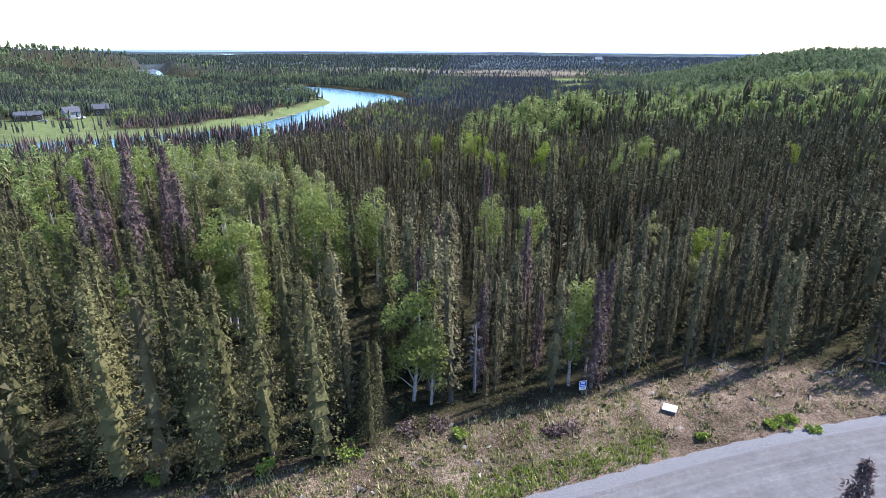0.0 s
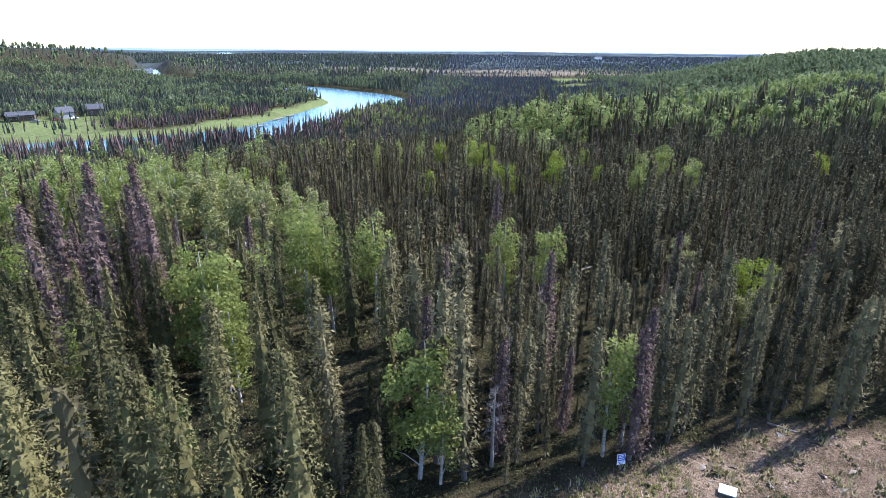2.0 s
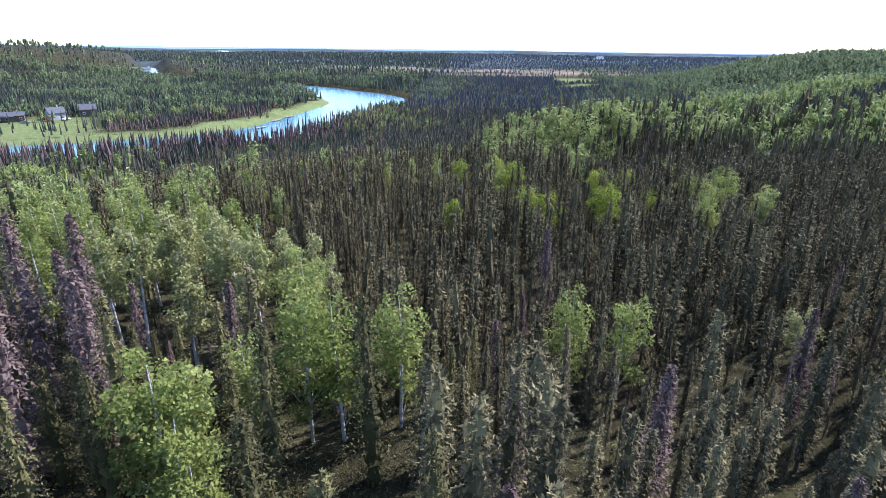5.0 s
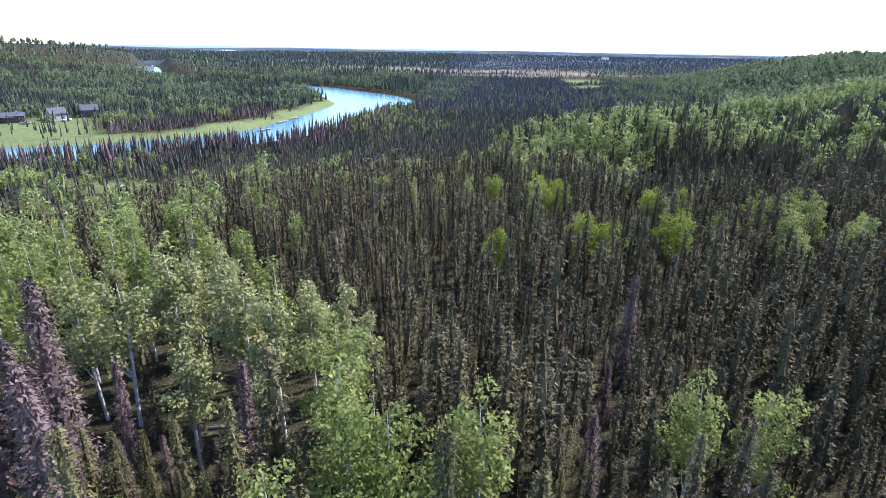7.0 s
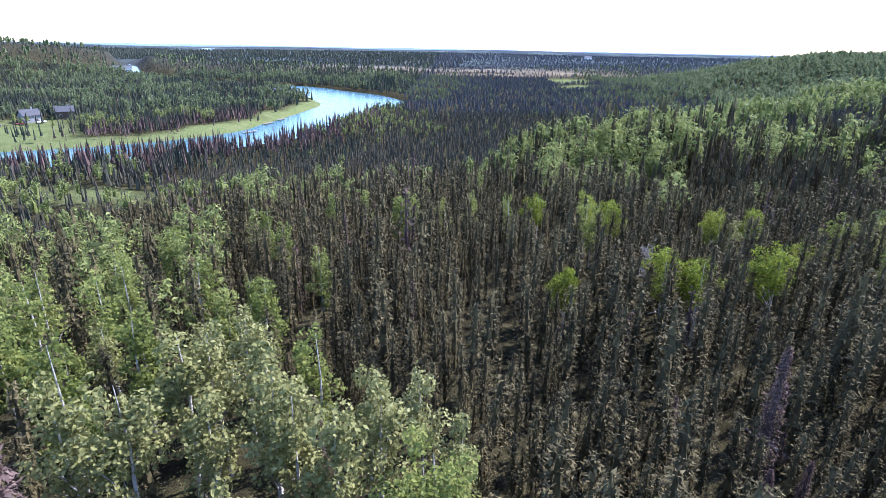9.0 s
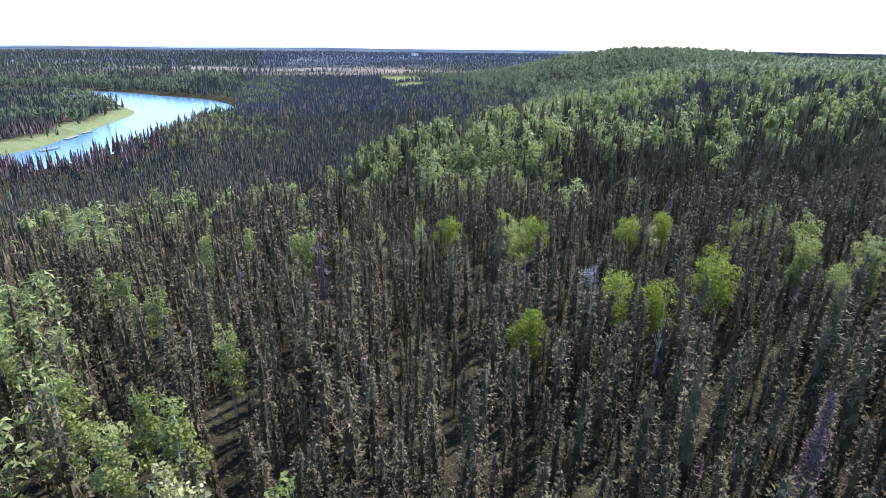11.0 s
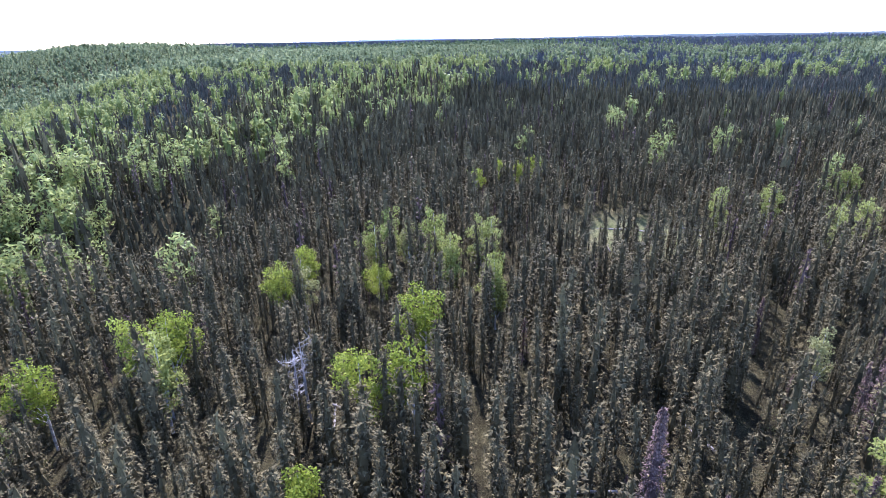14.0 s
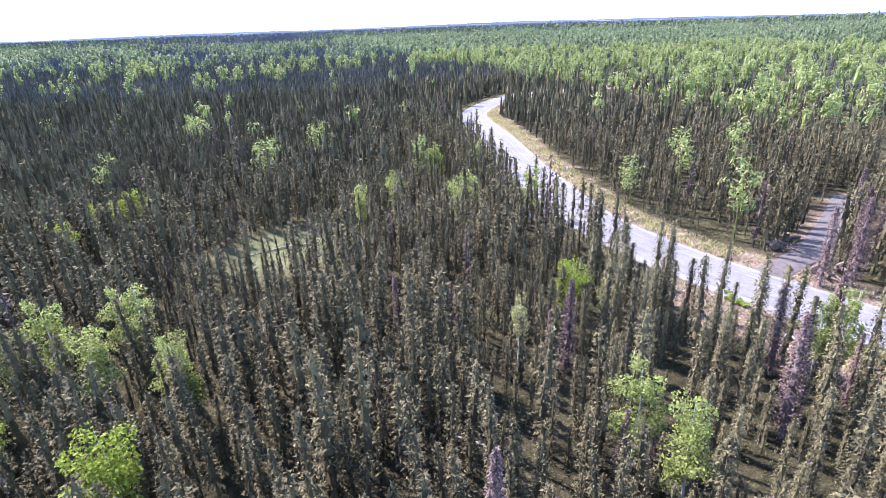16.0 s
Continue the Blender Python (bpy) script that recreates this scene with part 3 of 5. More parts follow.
def birch_share(x, y):
    """How much of the wood is birch and aspen."""
    spur = step(98, 114, y - x) * (1 - step(225, 285, y - x)) * step(-12, 14, x) * step(116, 126, y)
    spur = np.maximum(spur, 0.5 * step(126, 152, y) * step(5, 30, x) * (1 - step(235, 280, y)) * (1 - step(190, 260, x)))
    hill = np.exp(-(np.clip(355 - x, 0, 9e9) / 170) ** 2) * np.exp(-((y - 537) / 232) ** 2)
    east = 0.75 * step(-22, -34, y + 0.08 * (x - 53))
    rise = 0.5 * (1 - step(600, 1000, x)) * step(190, 300, x) * step(-0.1, 0.5, wave(x, y, 120, 21))
    flat = 0.75 * step(-0.3, 0.4, wave(x, y, 110, 22)) * step(305, 377, y) * (1 - step(-54, 54, x))
    flats = 0.95 * np.exp(-((x + 125) / 43) ** 2 - ((y - 190) / 27) ** 2)
    stand_left = 0.12 * step(-16, -42, x) * step(50, 62, y) * (1 - step(88, 110, y))
    tops = 0.5 * step(-0.2, 0.5, wave(x, y, 70, 24))
    v = np.maximum.reduce([0.72 * spur * (0.3 + 1.1 * tops), 1.5 * hill * (0.55 + tops), east, rise, flat, flats, stand_left, 0.12 * np.exp(-((x + 30) / 34) ** 2 - ((y - 160) / 38) ** 2)])
    v = np.maximum(v * (1 - step(900, 1600, np.hypot(x, y))), 0.5 * (1 - step(900, 1600, np.hypot(x, y))) * step(330, 900, np.hypot(x, y)) * step(0.15, 0.6, wave(x, y, 300, 23)) * np.where((x > -90) & (x < 170), 0.12, 1))
    near = (x > -60) & (x < 100) & (y > 20) & (y < 118)
    return np.clip(np.where(near & (stand_left < 0.05), 0, v + 0.012), 0, 0.95)


def dead_share(x, y):
    rd = off_river(x, y)
    v = 0.03 + 0.8 * np.exp(-((rd - RIVER_HALF - 14) / 13) ** 2) * step(205, 295, y - x) * (1 - step(375, 465, y)) * (x > -205)
    v = v + 0.35 * np.exp(-((x + 40) / 32) ** 2 - ((y - 150) / 28) ** 2) + 0.25 * np.exp(-((x + 24) / 7) ** 2 - ((y - 46) / 5) ** 2)
    return np.clip(v, 0, 0.8)


# -------- broadleaved trees that stand out from the spruces: x, y, height
BIG_BIRCH = [(-15.0, 38.2, 10.4), (-13.5, 37.0, 8.6), (-16.4, 39.9, 9.2), (-13.8, 39.3, 9.6), (-12.4, 36.0, 7.4), (-12.5, 52.6, 9.6), (-10.3, 45.3, 10.2), (-8.4, 45.2, 9.8), (-5.2, 46.2, 9.4), (-12.8, 43.4, 8.8), (-12.0, 50.0, 9.0),
             (-0.4, 29.5, 8.8), (0.7, 29.2, 6.2), (5.2, 49.6, 8.2), (8.7, 50.2, 7.8), (-28.1, 38.3, 9.6), (-29.8, 36.4, 8.4),
             (-19.6, 33.4, 7.4), (-11.9, 27.5, 6.8), (29.6, 83.6, 8.2), (30.6, 89.0, 7.6), (27.3, 89.1, 7.0), (23.4, 74.8, 7.8), (24.6, 75.6, 6.6), (31.2, 78.0, 7.4), (48.6, 57.0, 7.6), (70.4, 40.0, 7.2), (48.5, 45.4, 7.0), (50.4, 42.4, 7.2), (67.6, 33.2, 7.8), (48.3, 34.7, 7.6), (54.8, 50.9, 6.6), (25.9, 80.0, 8.0), (31.9, 79.3, 7.0)]
LIME_TREES = [(5.6, 77.4, 8.0), (7.4, 75.0, 7.8), (14.4, 77.4, 8.2), (-2.6, 75.6, 7.0), (23.3, 44.9, 7.0), (16.8, 92.3, 7.0), (20.2, 93.0, 7.0), (21.5, 85.2, 5.8), (53.6, 87.8, 6.6), (63.9, 87.3, 6.6), (63.8, 85.6, 6.2), (63.9, 84.0, 6.6), (64.9, 82.1, 7.4), (3.2, 93.8, 8.0), (4.8, 92.6, 7.8), (-1.7, 96.6, 7.2), (23.8, 86.5, 4.6)]
PALE_TREES = [(-24.7, 59.0, 10.2), (-23.6, 60.6, 9.8), (-19.5, 56.4, 10.4), (-18.2, 55.4, 9.6), (-16.2, 54.2, 10.2), (-14.8, 56.4, 9.6), (-27.6, 55.2, 10.4), (-25.2, 54.6, 10.2), (-20.5, 59.2, 9.6), (-13.0, 58.6, 8.6), (28.2, 85.8, 7.4), (20.6, 51.4, 6.6), (21.8, 42.4, 5.6), (-23.3, 63.6, 9.4), (17.2, 90.4, 6.8)]
STAND_TREES = [(-41.5, 55.5, 9.8), (-43.8, 64.5, 9.8), (-40.3, 64.6, 10.0), (-36.1, 64.8, 10.0), (-33.3, 66.9, 9.6), (-28.5, 62.5, 9.8), (-37.9, 61.7, 9.4), (-35.3, 61.3, 9.6), (-30.8, 59.2, 9.8), (-33.3, 70.3, 9.4), (-29.7, 72.2, 9.2), (-23.7, 68.7, 9.0), (-18.9, 62.1, 8.8), (-37.9, 68.1, 9.2), (-26.7, 68.9, 8.8), (-41.1, 59.9, 9.4), (-37.3, 57.3, 9.4), (-33.2, 56.0, 9.0), (-22.3, 78.3, 7.2), (-26.2, 72.6, 7.4), (-36.6, 74.0, 9.0), (-36.8, 83.2, 8.6),
               (-9.4, 98.4, 7.2), (-5.1, 95.8, 7.4), (2.2, 90.6, 8.0), (3.4, 91.8, 7.6), (-17.5, 95.8, 8.2), (-16.0, 96.6, 8.0), (-21.7, 99.8, 8.2), (-25.7, 100.6, 8.0), (-31.5, 92.9, 8.0), (-28.4, 88.1, 7.0), (-12.4, 98.2, 6.8), (9.6, 31.6, 8.2), (10.8, 32.4, 7.4)]
FAR_SINGLES = [(66.7, 132.7), (88.4, 160.5), (68.3, 149.8), (72.2, 126.6), (53.4, 120.1), (26.0, 132.0), (83.0, 63.7), (95.1, 53.5), (93.0, 55.5), (124.6, 77.8), (117.7, 77.3), (78.7, 86.9), (81.6, 66.0), (119.5, 75.2), (71.4, 41.8), (16.7, 104.0)]
grove = random.Random(77)
for _ in range(400):
    gx, gy = grove.uniform(-34, -8), grove.uniform(49, 72)
    if (gx + 22.5) ** 2 / 140 + (gy - 58 + 0.35 * (gx + 22.5)) ** 2 / 45 < 1 and all(math.hypot(gx - a, gy - b) > 2.7 for a, b, h in PALE_TREES + STAND_TREES + BIG_BIRCH):
        (PALE_TREES if grove.random() < 0.6 else STAND_TREES).append((gx, gy, grove.uniform(6.6, 8.8)))
BIG_DEAD = [(-28.9, 45.0, 11.8), (-25.6, 38.6, 11.4), (-27.0, 47.1, 12.4), (-23.2, 40.2, 11.8), (-24.2, 48.0, 12.2), (-22.6, 45.0, 11.4), (-20.4, 42.8, 11.4), (-24.0, 46.7, 9.0), (-16.5, 49.7, 8.2), (0.5, 38.6, 9.0), (7.2, 39.7, 9.0), (11.0, 31.4, 8.2), (12.3, 34.7, 7.6), (3.6, 31.4, 7.2),
            (19.6, 15.4, 9.0), (26.6, 6.0, 9.0), (20.9, 18.0, 8.2), (17.0, 12.9, 8.4), (22.3, 11.3, 8.8), (15.6, 15.4, 8.4), (22.2, 9.0, 8.6), (18.4, 9.6, 9.0)]


def broadleaf_kind(name, seed, W, m_crown, label, count, size):
    H = 9.5
    lobes = crown_lobes(seed, H, W, 0.46 if m_crown is M_LIME else 0.24 if len(label) < 55 and m_crown is M_GREEN else 0.4)
    t = tree(name, mesh_of("trunk", *broadleaf_trunk(seed, H, lobes), M_BIRCH, True), mesh_of("crown", *leaf_cloud(seed + 50, lobes, count, size), m_crown), M_BIRCH, m_crown, label, "tree")
    return t


def plant(models, x, y, h, model_h, seed):
    """Copies one of the models to (x, y) at height h."""
    r = random.Random(seed)
    m = r.choice(models)
    s = h / model_h
    c = copy_thing(m, pose(x, y, float(land(x, y)) - 0.05, r.uniform(-2, 2), r.uniform(-2, 2), r.uniform(0, 360)))
    w = s * r.uniform(0.85, 1.1)
    c.scale = (w, w, s)
    return c


def bury(models):
    for m in models:
        for o in (*m.children_recursive, m):
            bpy.data.objects.remove(o)


taken_x, taken_y, taken_r = [], [], []


def claim(x, y, r):
    taken_x.append(x), taken_y.append(y), taken_r.append(r)


claim(-14.9, 38.3, 3.0), claim(-13.6, 35.4, 3.2), claim(-12.4, 32.6, 2.8), claim(-11.3, 30.0, 2.3)
random.seed(5)
for kind, spots, W, mat, label, n, size, grp in (
        ("birch_tree", BIG_BIRCH, 4.8, M_GREEN, "green leafy birch with white trunk among dark spruces", 3000, 0.115, "birches near the road"),
        ("aspen_tree", LIME_TREES, 4.7, M_LIME, "bright yellow-green young aspen rising between spruces", 2800, 0.115, "young aspens"),
        ("pale_aspen_tree", PALE_TREES, 3.1, M_PALE, "pale silvery green aspen with white trunk", 1800, 0.12, "pale aspens"),
        ("aspen_tree", STAND_TREES, 3.2, M_GREEN, "light green aspen standing in a leafy grove", 1700, 0.125, "aspens in the grove")):
    models = [broadleaf_kind(kind, 100 + 7 * k + len(spots), W * (0.9 + 0.1 * k), mat, label, n, size) for k in range(3)]
    for i, (x, y, h) in enumerate(spots):
        tagged(plant(models, x, y, h, 9.5, i * 13 + len(kind)), group=grp)
        claim(x, y, (1.5 if i % 2 else 2.0) if x < -8 else 0.9)
    bury(models)

# -------- dead spruces, purple-brown
dead_models = []
for k in range(3):
    H = 9.0
    dead_models.append(tree("dead_spruce", mesh_of("trunk", *spruce_trunk(300 + k, H, 0.12, 18), M_DEADBARK, True),
                            mesh_of("crown", *spruce_crown(310 + k, H, 1.12, 300, 7, 0.13, 0.06, 0.8, 0.0, 0.4, 16, 5, 0.5), M_DEAD), M_DEADBARK, M_DEAD,
                            "dead purple-brown spruce with bare drooping twigs", "dead tree"))
for i, (x, y, h) in enumerate(BIG_DEAD):
    tagged(plant(dead_models, x, y, h, 9.0, 900 + i), group="dead spruces")
    claim(x, y, 1.2)



def snag(x, y, h, spread, seed, m, label):
    """A dead standing tree: a bare stem with crooked forked branches."""
    r = np.random.default_rng(seed)
    t = new("dead_snag")
    bx, by = r.uniform(-0.25, 0.25, 2)
    part("trunk", mesh_of("trunk", *tube([(0, 0, -0.3), (bx * 0.5, by * 0.5, h * 0.4), (bx, by, h * 0.75), (bx * 1.4, by * 1.4, h)], [0.12, 0.09, 0.05, 0.012], 6), m, True), m, t)
    for i in range(22):
        u, a = r.uniform(0.35, 0.97), r.uniform(0, 6.28)
        L = spread * r.uniform(0.5, 1.1) * (1.15 - 0.6 * u)
        o, e = np.array([bx * u, by * u, h * u]), np.array([math.cos(a), math.sin(a), r.uniform(-0.1, 0.7)]) * L
        k = o + e * 0.55 + r.normal(0, 0.08, 3)
        pieces = [tube([o, k, o + e], [0.022, 0.014, 0.005], 3)]
        for q in range(7):
            p = o + e * r.uniform(0.4, 0.95)
            pieces.append(tube([p, p + r.normal(0, 0.22, 3) * L + np.array([0, 0, 0.12 * L])], [0.014, 0.004], 3))
        part("branch", mesh_of("branch", *joined(pieces), m), m, t)
    t.matrix_world = pose(x, y, float(land(x, y)) - 0.02, r.uniform(-4, 4), r.uniform(-4, 4), r.uniform(0, 360))
    claim(x, y, 0.8)
    return tagged(t, label, "dead tree", "bare snags")


M_PALEWOOD = simple("bleached_wood", (0.15, 0.14, 0.13), (0.32, 0.30, 0.28), 4, 0.85, 0, 0.02)
for i, (x, y, h, w, m) in enumerate([(6.4, 82.4, 6.6, 1.7, M_PALEWOOD), (6.9, 83.6, 5.6, 1.4, M_PALEWOOD), (4.7, 35.6, 6.0, 0.8, M_DEADBARK), (3.4, 30.6, 5.2, 0.8, M_DEADBARK), (-20.6, 52.6, 6.0, 1.0, M_DEADBARK)]):
    snag(x, y, h, w, 1200 + i, m, "bleached bare dead tree with crooked twigs" if m is M_PALEWOOD else "grey bare dead spruce with broken twigs")

# -------- living spruces: the nearest as trees of their own, the rest as stands
spruce_models, wide_models = [], []
for k in range(6):
    H, wide = 8.0, k > 2
    made = tree("spruce_tree", mesh_of("trunk", *spruce_trunk(200 + k, H, 0.11 if wide else 0.09, 8 if wide else 16), M_BARK, True),
                mesh_of("crown", *(spruce_crown(210 + k, H, 1.3 + 0.12 * (k % 3), 220, 8, 0.105, 0.04, 0.95, 0.1, 0.4, 14) if wide else spruce_crown(210 + k, H, 0.66 + 0.06 * k, 170, 6, 0.125, 0.1, 0.5, 0.3, 0.48, 12)), M_OLIVE if wide else M_SPRUCE),
                M_BARK, M_OLIVE if wide else M_SPRUCE, "broad olive-green spruce with drooping boughs" if wide else "narrow dark green black spruce with a bare lower stem", "spruce tree")
    (wide_models if wide else spruce_models).append(made)


def free_of_taken(x, y):
    ok = np.ones(len(x), bool)
    for a, b, r in zip(taken_x, taken_y, taken_r):
        ok &= np.hypot(x - a, y - b) > r
    return ok


def glade_keep(x, y, r):
    return r.random(len(x)) > 0.96 * glade_at(x, y)


def around(x, y):
    """The wood goes on, more thinly, beside and behind the flight."""
    return (x > -72) & (x < 70) & (y > -45) & (y < 90) & (wave(x, y, 2.1, 55) > 0.05)


r = np.random.default_rng(11)
nx, ny = scatter(-75, 190, -75, 190, 1.22, 31)
keep = wooded(nx, ny) & free_of_taken(nx, ny) & (r.random(len(nx)) < (0.78 + 0.18 * wave(nx, ny, 18, 41)) * np.where(ny < 46, np.where(nx < 0, 0.36, np.where(ny < 32, 0.55, 0.72)), 1) * np.where((nx < -15) & (ny > 48) & (ny < 63), 0.55, 1)) & glade_keep(nx, ny, r) & (seen_ground(nx, ny) | around(nx, ny))
nx, ny = nx[keep], ny[keep]
nb, nd = r.random(len(nx)) < birch_share(nx, ny), r.random(len(nx)) < dead_share(nx, ny)
size = np.clip(r.normal(1.0, 0.25, len(nx)), 0.4, 1.6) * (1 + 0.13 * wave(nx, ny, 40, 42))
size = size * np.where(ny < 37, 0.92, 0.76) * np.where((nx < 2) & (ny < 44), 1.28, 1)
size = np.where(ny < 37, np.minimum(size, np.where(nx < 2, 1.35, 1.05)), size)
size = size * np.where((birch_share(nx, ny) > 0.25) & (ny > 110), 1.45, 1)
size = size * np.where(r.random(len(nx)) < 0.38, r.uniform(0.32, 0.75, len(nx)), 1)
# the near stretch, along the forest edge below the camera's way
near = seen_ground(nx, ny) & (nx > -30) & (nx < 27) & (ny > 22) & (ny < 58) & ~nb & ~nd
near_i = np.nonzero(near)[0]
if len(near_i) > 300:
    near_i = near_i[np.argsort(ny[near_i])[:300]]
single = np.zeros(len(nx), bool)
single[near_i] = True
for i in near_i:
    tagged(plant(wide_models if nx[i] < -4 - 6 * math.sin(i * 1.7) else spruce_models, float(nx[i]), float(ny[i]), 8.0 * float(size[i]), 8.0, int(i)), group="black spruces")
near_dead = np.nonzero(nd & ~nb & (ny < 70) & (nx > -32) & (nx < 30) & (ny > 15))[0][:70]
for i in near_dead:
    single[i] = True
    tagged(plant(dead_models, float(nx[i]), float(ny[i]), 7.6 * float(size[i]), 9.0, int(i)), group="dead spruces")
bury(spruce_models), bury(wide_models), bury(dead_models)

NEAR_T = [joined([spruce_crown(400 + k, 8, 0.68 + 0.07 * (k % 4), 80, 6, 0.168, 0.06 + 0.05 * (k % 3), 0.42 + 0.1 * (k % 3), 0.3, 0.41, 8), tube([(0, 0, -0.4), (0, 0, 7)], [0.09, 0.03], 3)]) for k in range(8)]
HALF_T = [spruce_crown(450 + k, 8, 0.66 + 0.07 * (k % 4), 48, 4, 0.225, 0.08, 0.44 + 0.1 * (k % 3), 0.3, 0.45, 6, 4) for k in range(8)]
MID_T = [spruce_crown(420 + k, 8, 0.58 + 0.07 * (k % 3), 12, 2, 0.3, 0.08, 0.5, 0.2, 0.8, 4, 4) for k in range(8)]
DEAD_T = [joined([spruce_crown(440 + k, 8, 0.7, 26, 4, 0.24, 0.12, 0.7, 0.0, 0.35, 6, 4, 0.5), tube([(0, 0, -0.4), (0, 0, 7.5)], [0.1, 0.02], 3)]) for k in range(5)]
LEAF_T = [joined([leaf_cloud(460 + k, crown_lobes(460 + k, 9.5, 4.0), 300, 0.31, 0.85, True), tube([(0, 0, -0.4), (0.1, 0, 6)], [0.1, 0.03], 3)]) for k in range(6)]
SMALL_LEAF = [joined([dome(530 + k, 7.8, 1.7, 0.4, 4, ((0.12, 0.42), (0.62, 0.44))), leaf_cloud(520 + k, crown_lobes(520 + k, 9.0, 4.6, 0.36, 12), 110, 0.45, 0.8, True)]) for k in range(6)]
away = np.hypot(nx - 2, ny - 58)
seen = seen_ground(nx, ny)
close, halfway = seen & (away < 42), seen & (away >= 42) & (away < np.where(ny < 45, 100, 70))
stand("spruce_forest", NEAR_T, *[a[close & ~single & ~nb & ~nd] for a in (nx, ny, size)], M_SPRUCE_FAR, "dense stand of narrow dark black spruces", seed=2)
stand("spruce_forest", HALF_T, *[a[halfway & ~single & ~nb & ~nd] for a in (nx, ny, size)], M_SPRUCE_FAR, "dense stand of narrow dark black spruces", seed=22)
SLIM_T = [spire(480 + k, 8, 0.62 + 0.06 * (k % 3), 3, 4) for k in range(6)]
beyond = ~close & ~halfway & (~seen | (away > 125))
stand("spruce_forest", MID_T, *[a[~close & ~halfway & ~beyond & ~single & ~nb & ~nd] for a in (nx, ny, size)], M_SPRUCE_FAR, "dense stand of narrow dark black spruces", seed=3)
stand("spruce_forest", SLIM_T, *[a[beyond & ~single & ~nb & ~nd] for a in (nx, ny, size)], M_SPRUCE_FAR, "dense stand of narrow dark black spruces", seed=33)
stand("dead_spruce_forest", DEAD_T, *[a[~single & ~nb & nd] for a in (nx, ny, size)], M_DEAD_FAR, "scattered dead purple-brown spruces in the stand", seed=4)
close_birch = np.hypot(nx - 10, ny - 60) < 90
bsize = np.clip(size, 0.75, 1.2) * 1.1
thin = r.random(len(nx)) < np.where(ny > 110, 0.5, 0.6)
stand("birch_forest", LEAF_T, *[a[~single & nb & close_birch & thin] for a in (nx, ny, bsize)], M_GREEN_FAR, "light green birches mixed into the spruce stand", seed=5)
thin = r.random(len(nx)) < np.where(ny > 110, 0.44, 0.10)
stand("birch_forest", SMALL_LEAF, *[a[~single & nb & ~close_birch & thin] for a in (nx, ny, bsize)], M_GREEN_FAR, "light green birches mixed into the spruce stand", seed=15)
fx, fy = np.array(FAR_SINGLES).T
stand("birch_group", LEAF_T, fx, fy, np.full(len(fx), 0.95), M_GREEN_FAR, "single light green birches on the far side of the gully", seed=6)

# -------- the woods further off
SMALL_T = [spire(500 + k, 7.8, 0.62, 2 + k % 2, 4) for k in range(6)]


def cone_tree(seed, H, R):
    q = np.random.default_rng(seed)
    V, F = [(0, 0, H)], []
    for k in range(4):
        a = 6.283 * k / 4 + q.uniform(-0.3, 0.3)
        V.append((math.cos(a) * R * q.uniform(0.7, 1.2), math.sin(a) * R * q.uniform(0.7, 1.2), H * q.uniform(0.0, 0.2)))
    F = [(0, 1 + k, 1 + (k + 1) % 4) for k in range(4)]
    return np.array(V), np.array(F)


TINY_T = [cone_tree(540 + k, 7.0, 1.1) for k in range(5)]
TINY_LEAF = [dome(560 + k, 8.2, 3.4 + 0.4 * (k % 3), 0.1, 4, ((0.3, 0.46), (0.78, 0.36))) for k in range(5)]
LOOSE_LEAF = [joined([dome(570 + k, 7.4, 1.9, 0.2, 4, ((0.2, 0.44), (0.7, 0.42))), leaf_cloud(575 + k, crown_lobes(575 + k, 8.4, 4.4, 0.25, 9), 26, 0.95, 0.8, True)]) for k in range(5)]


def in_sight(x, y):
    """Inside the country that the flight looks over: from north-west round by north and east to south-east."""
    a = np.degrees(np.arctan2(y - 40, x))
    return (a > -75) & (a < 138)


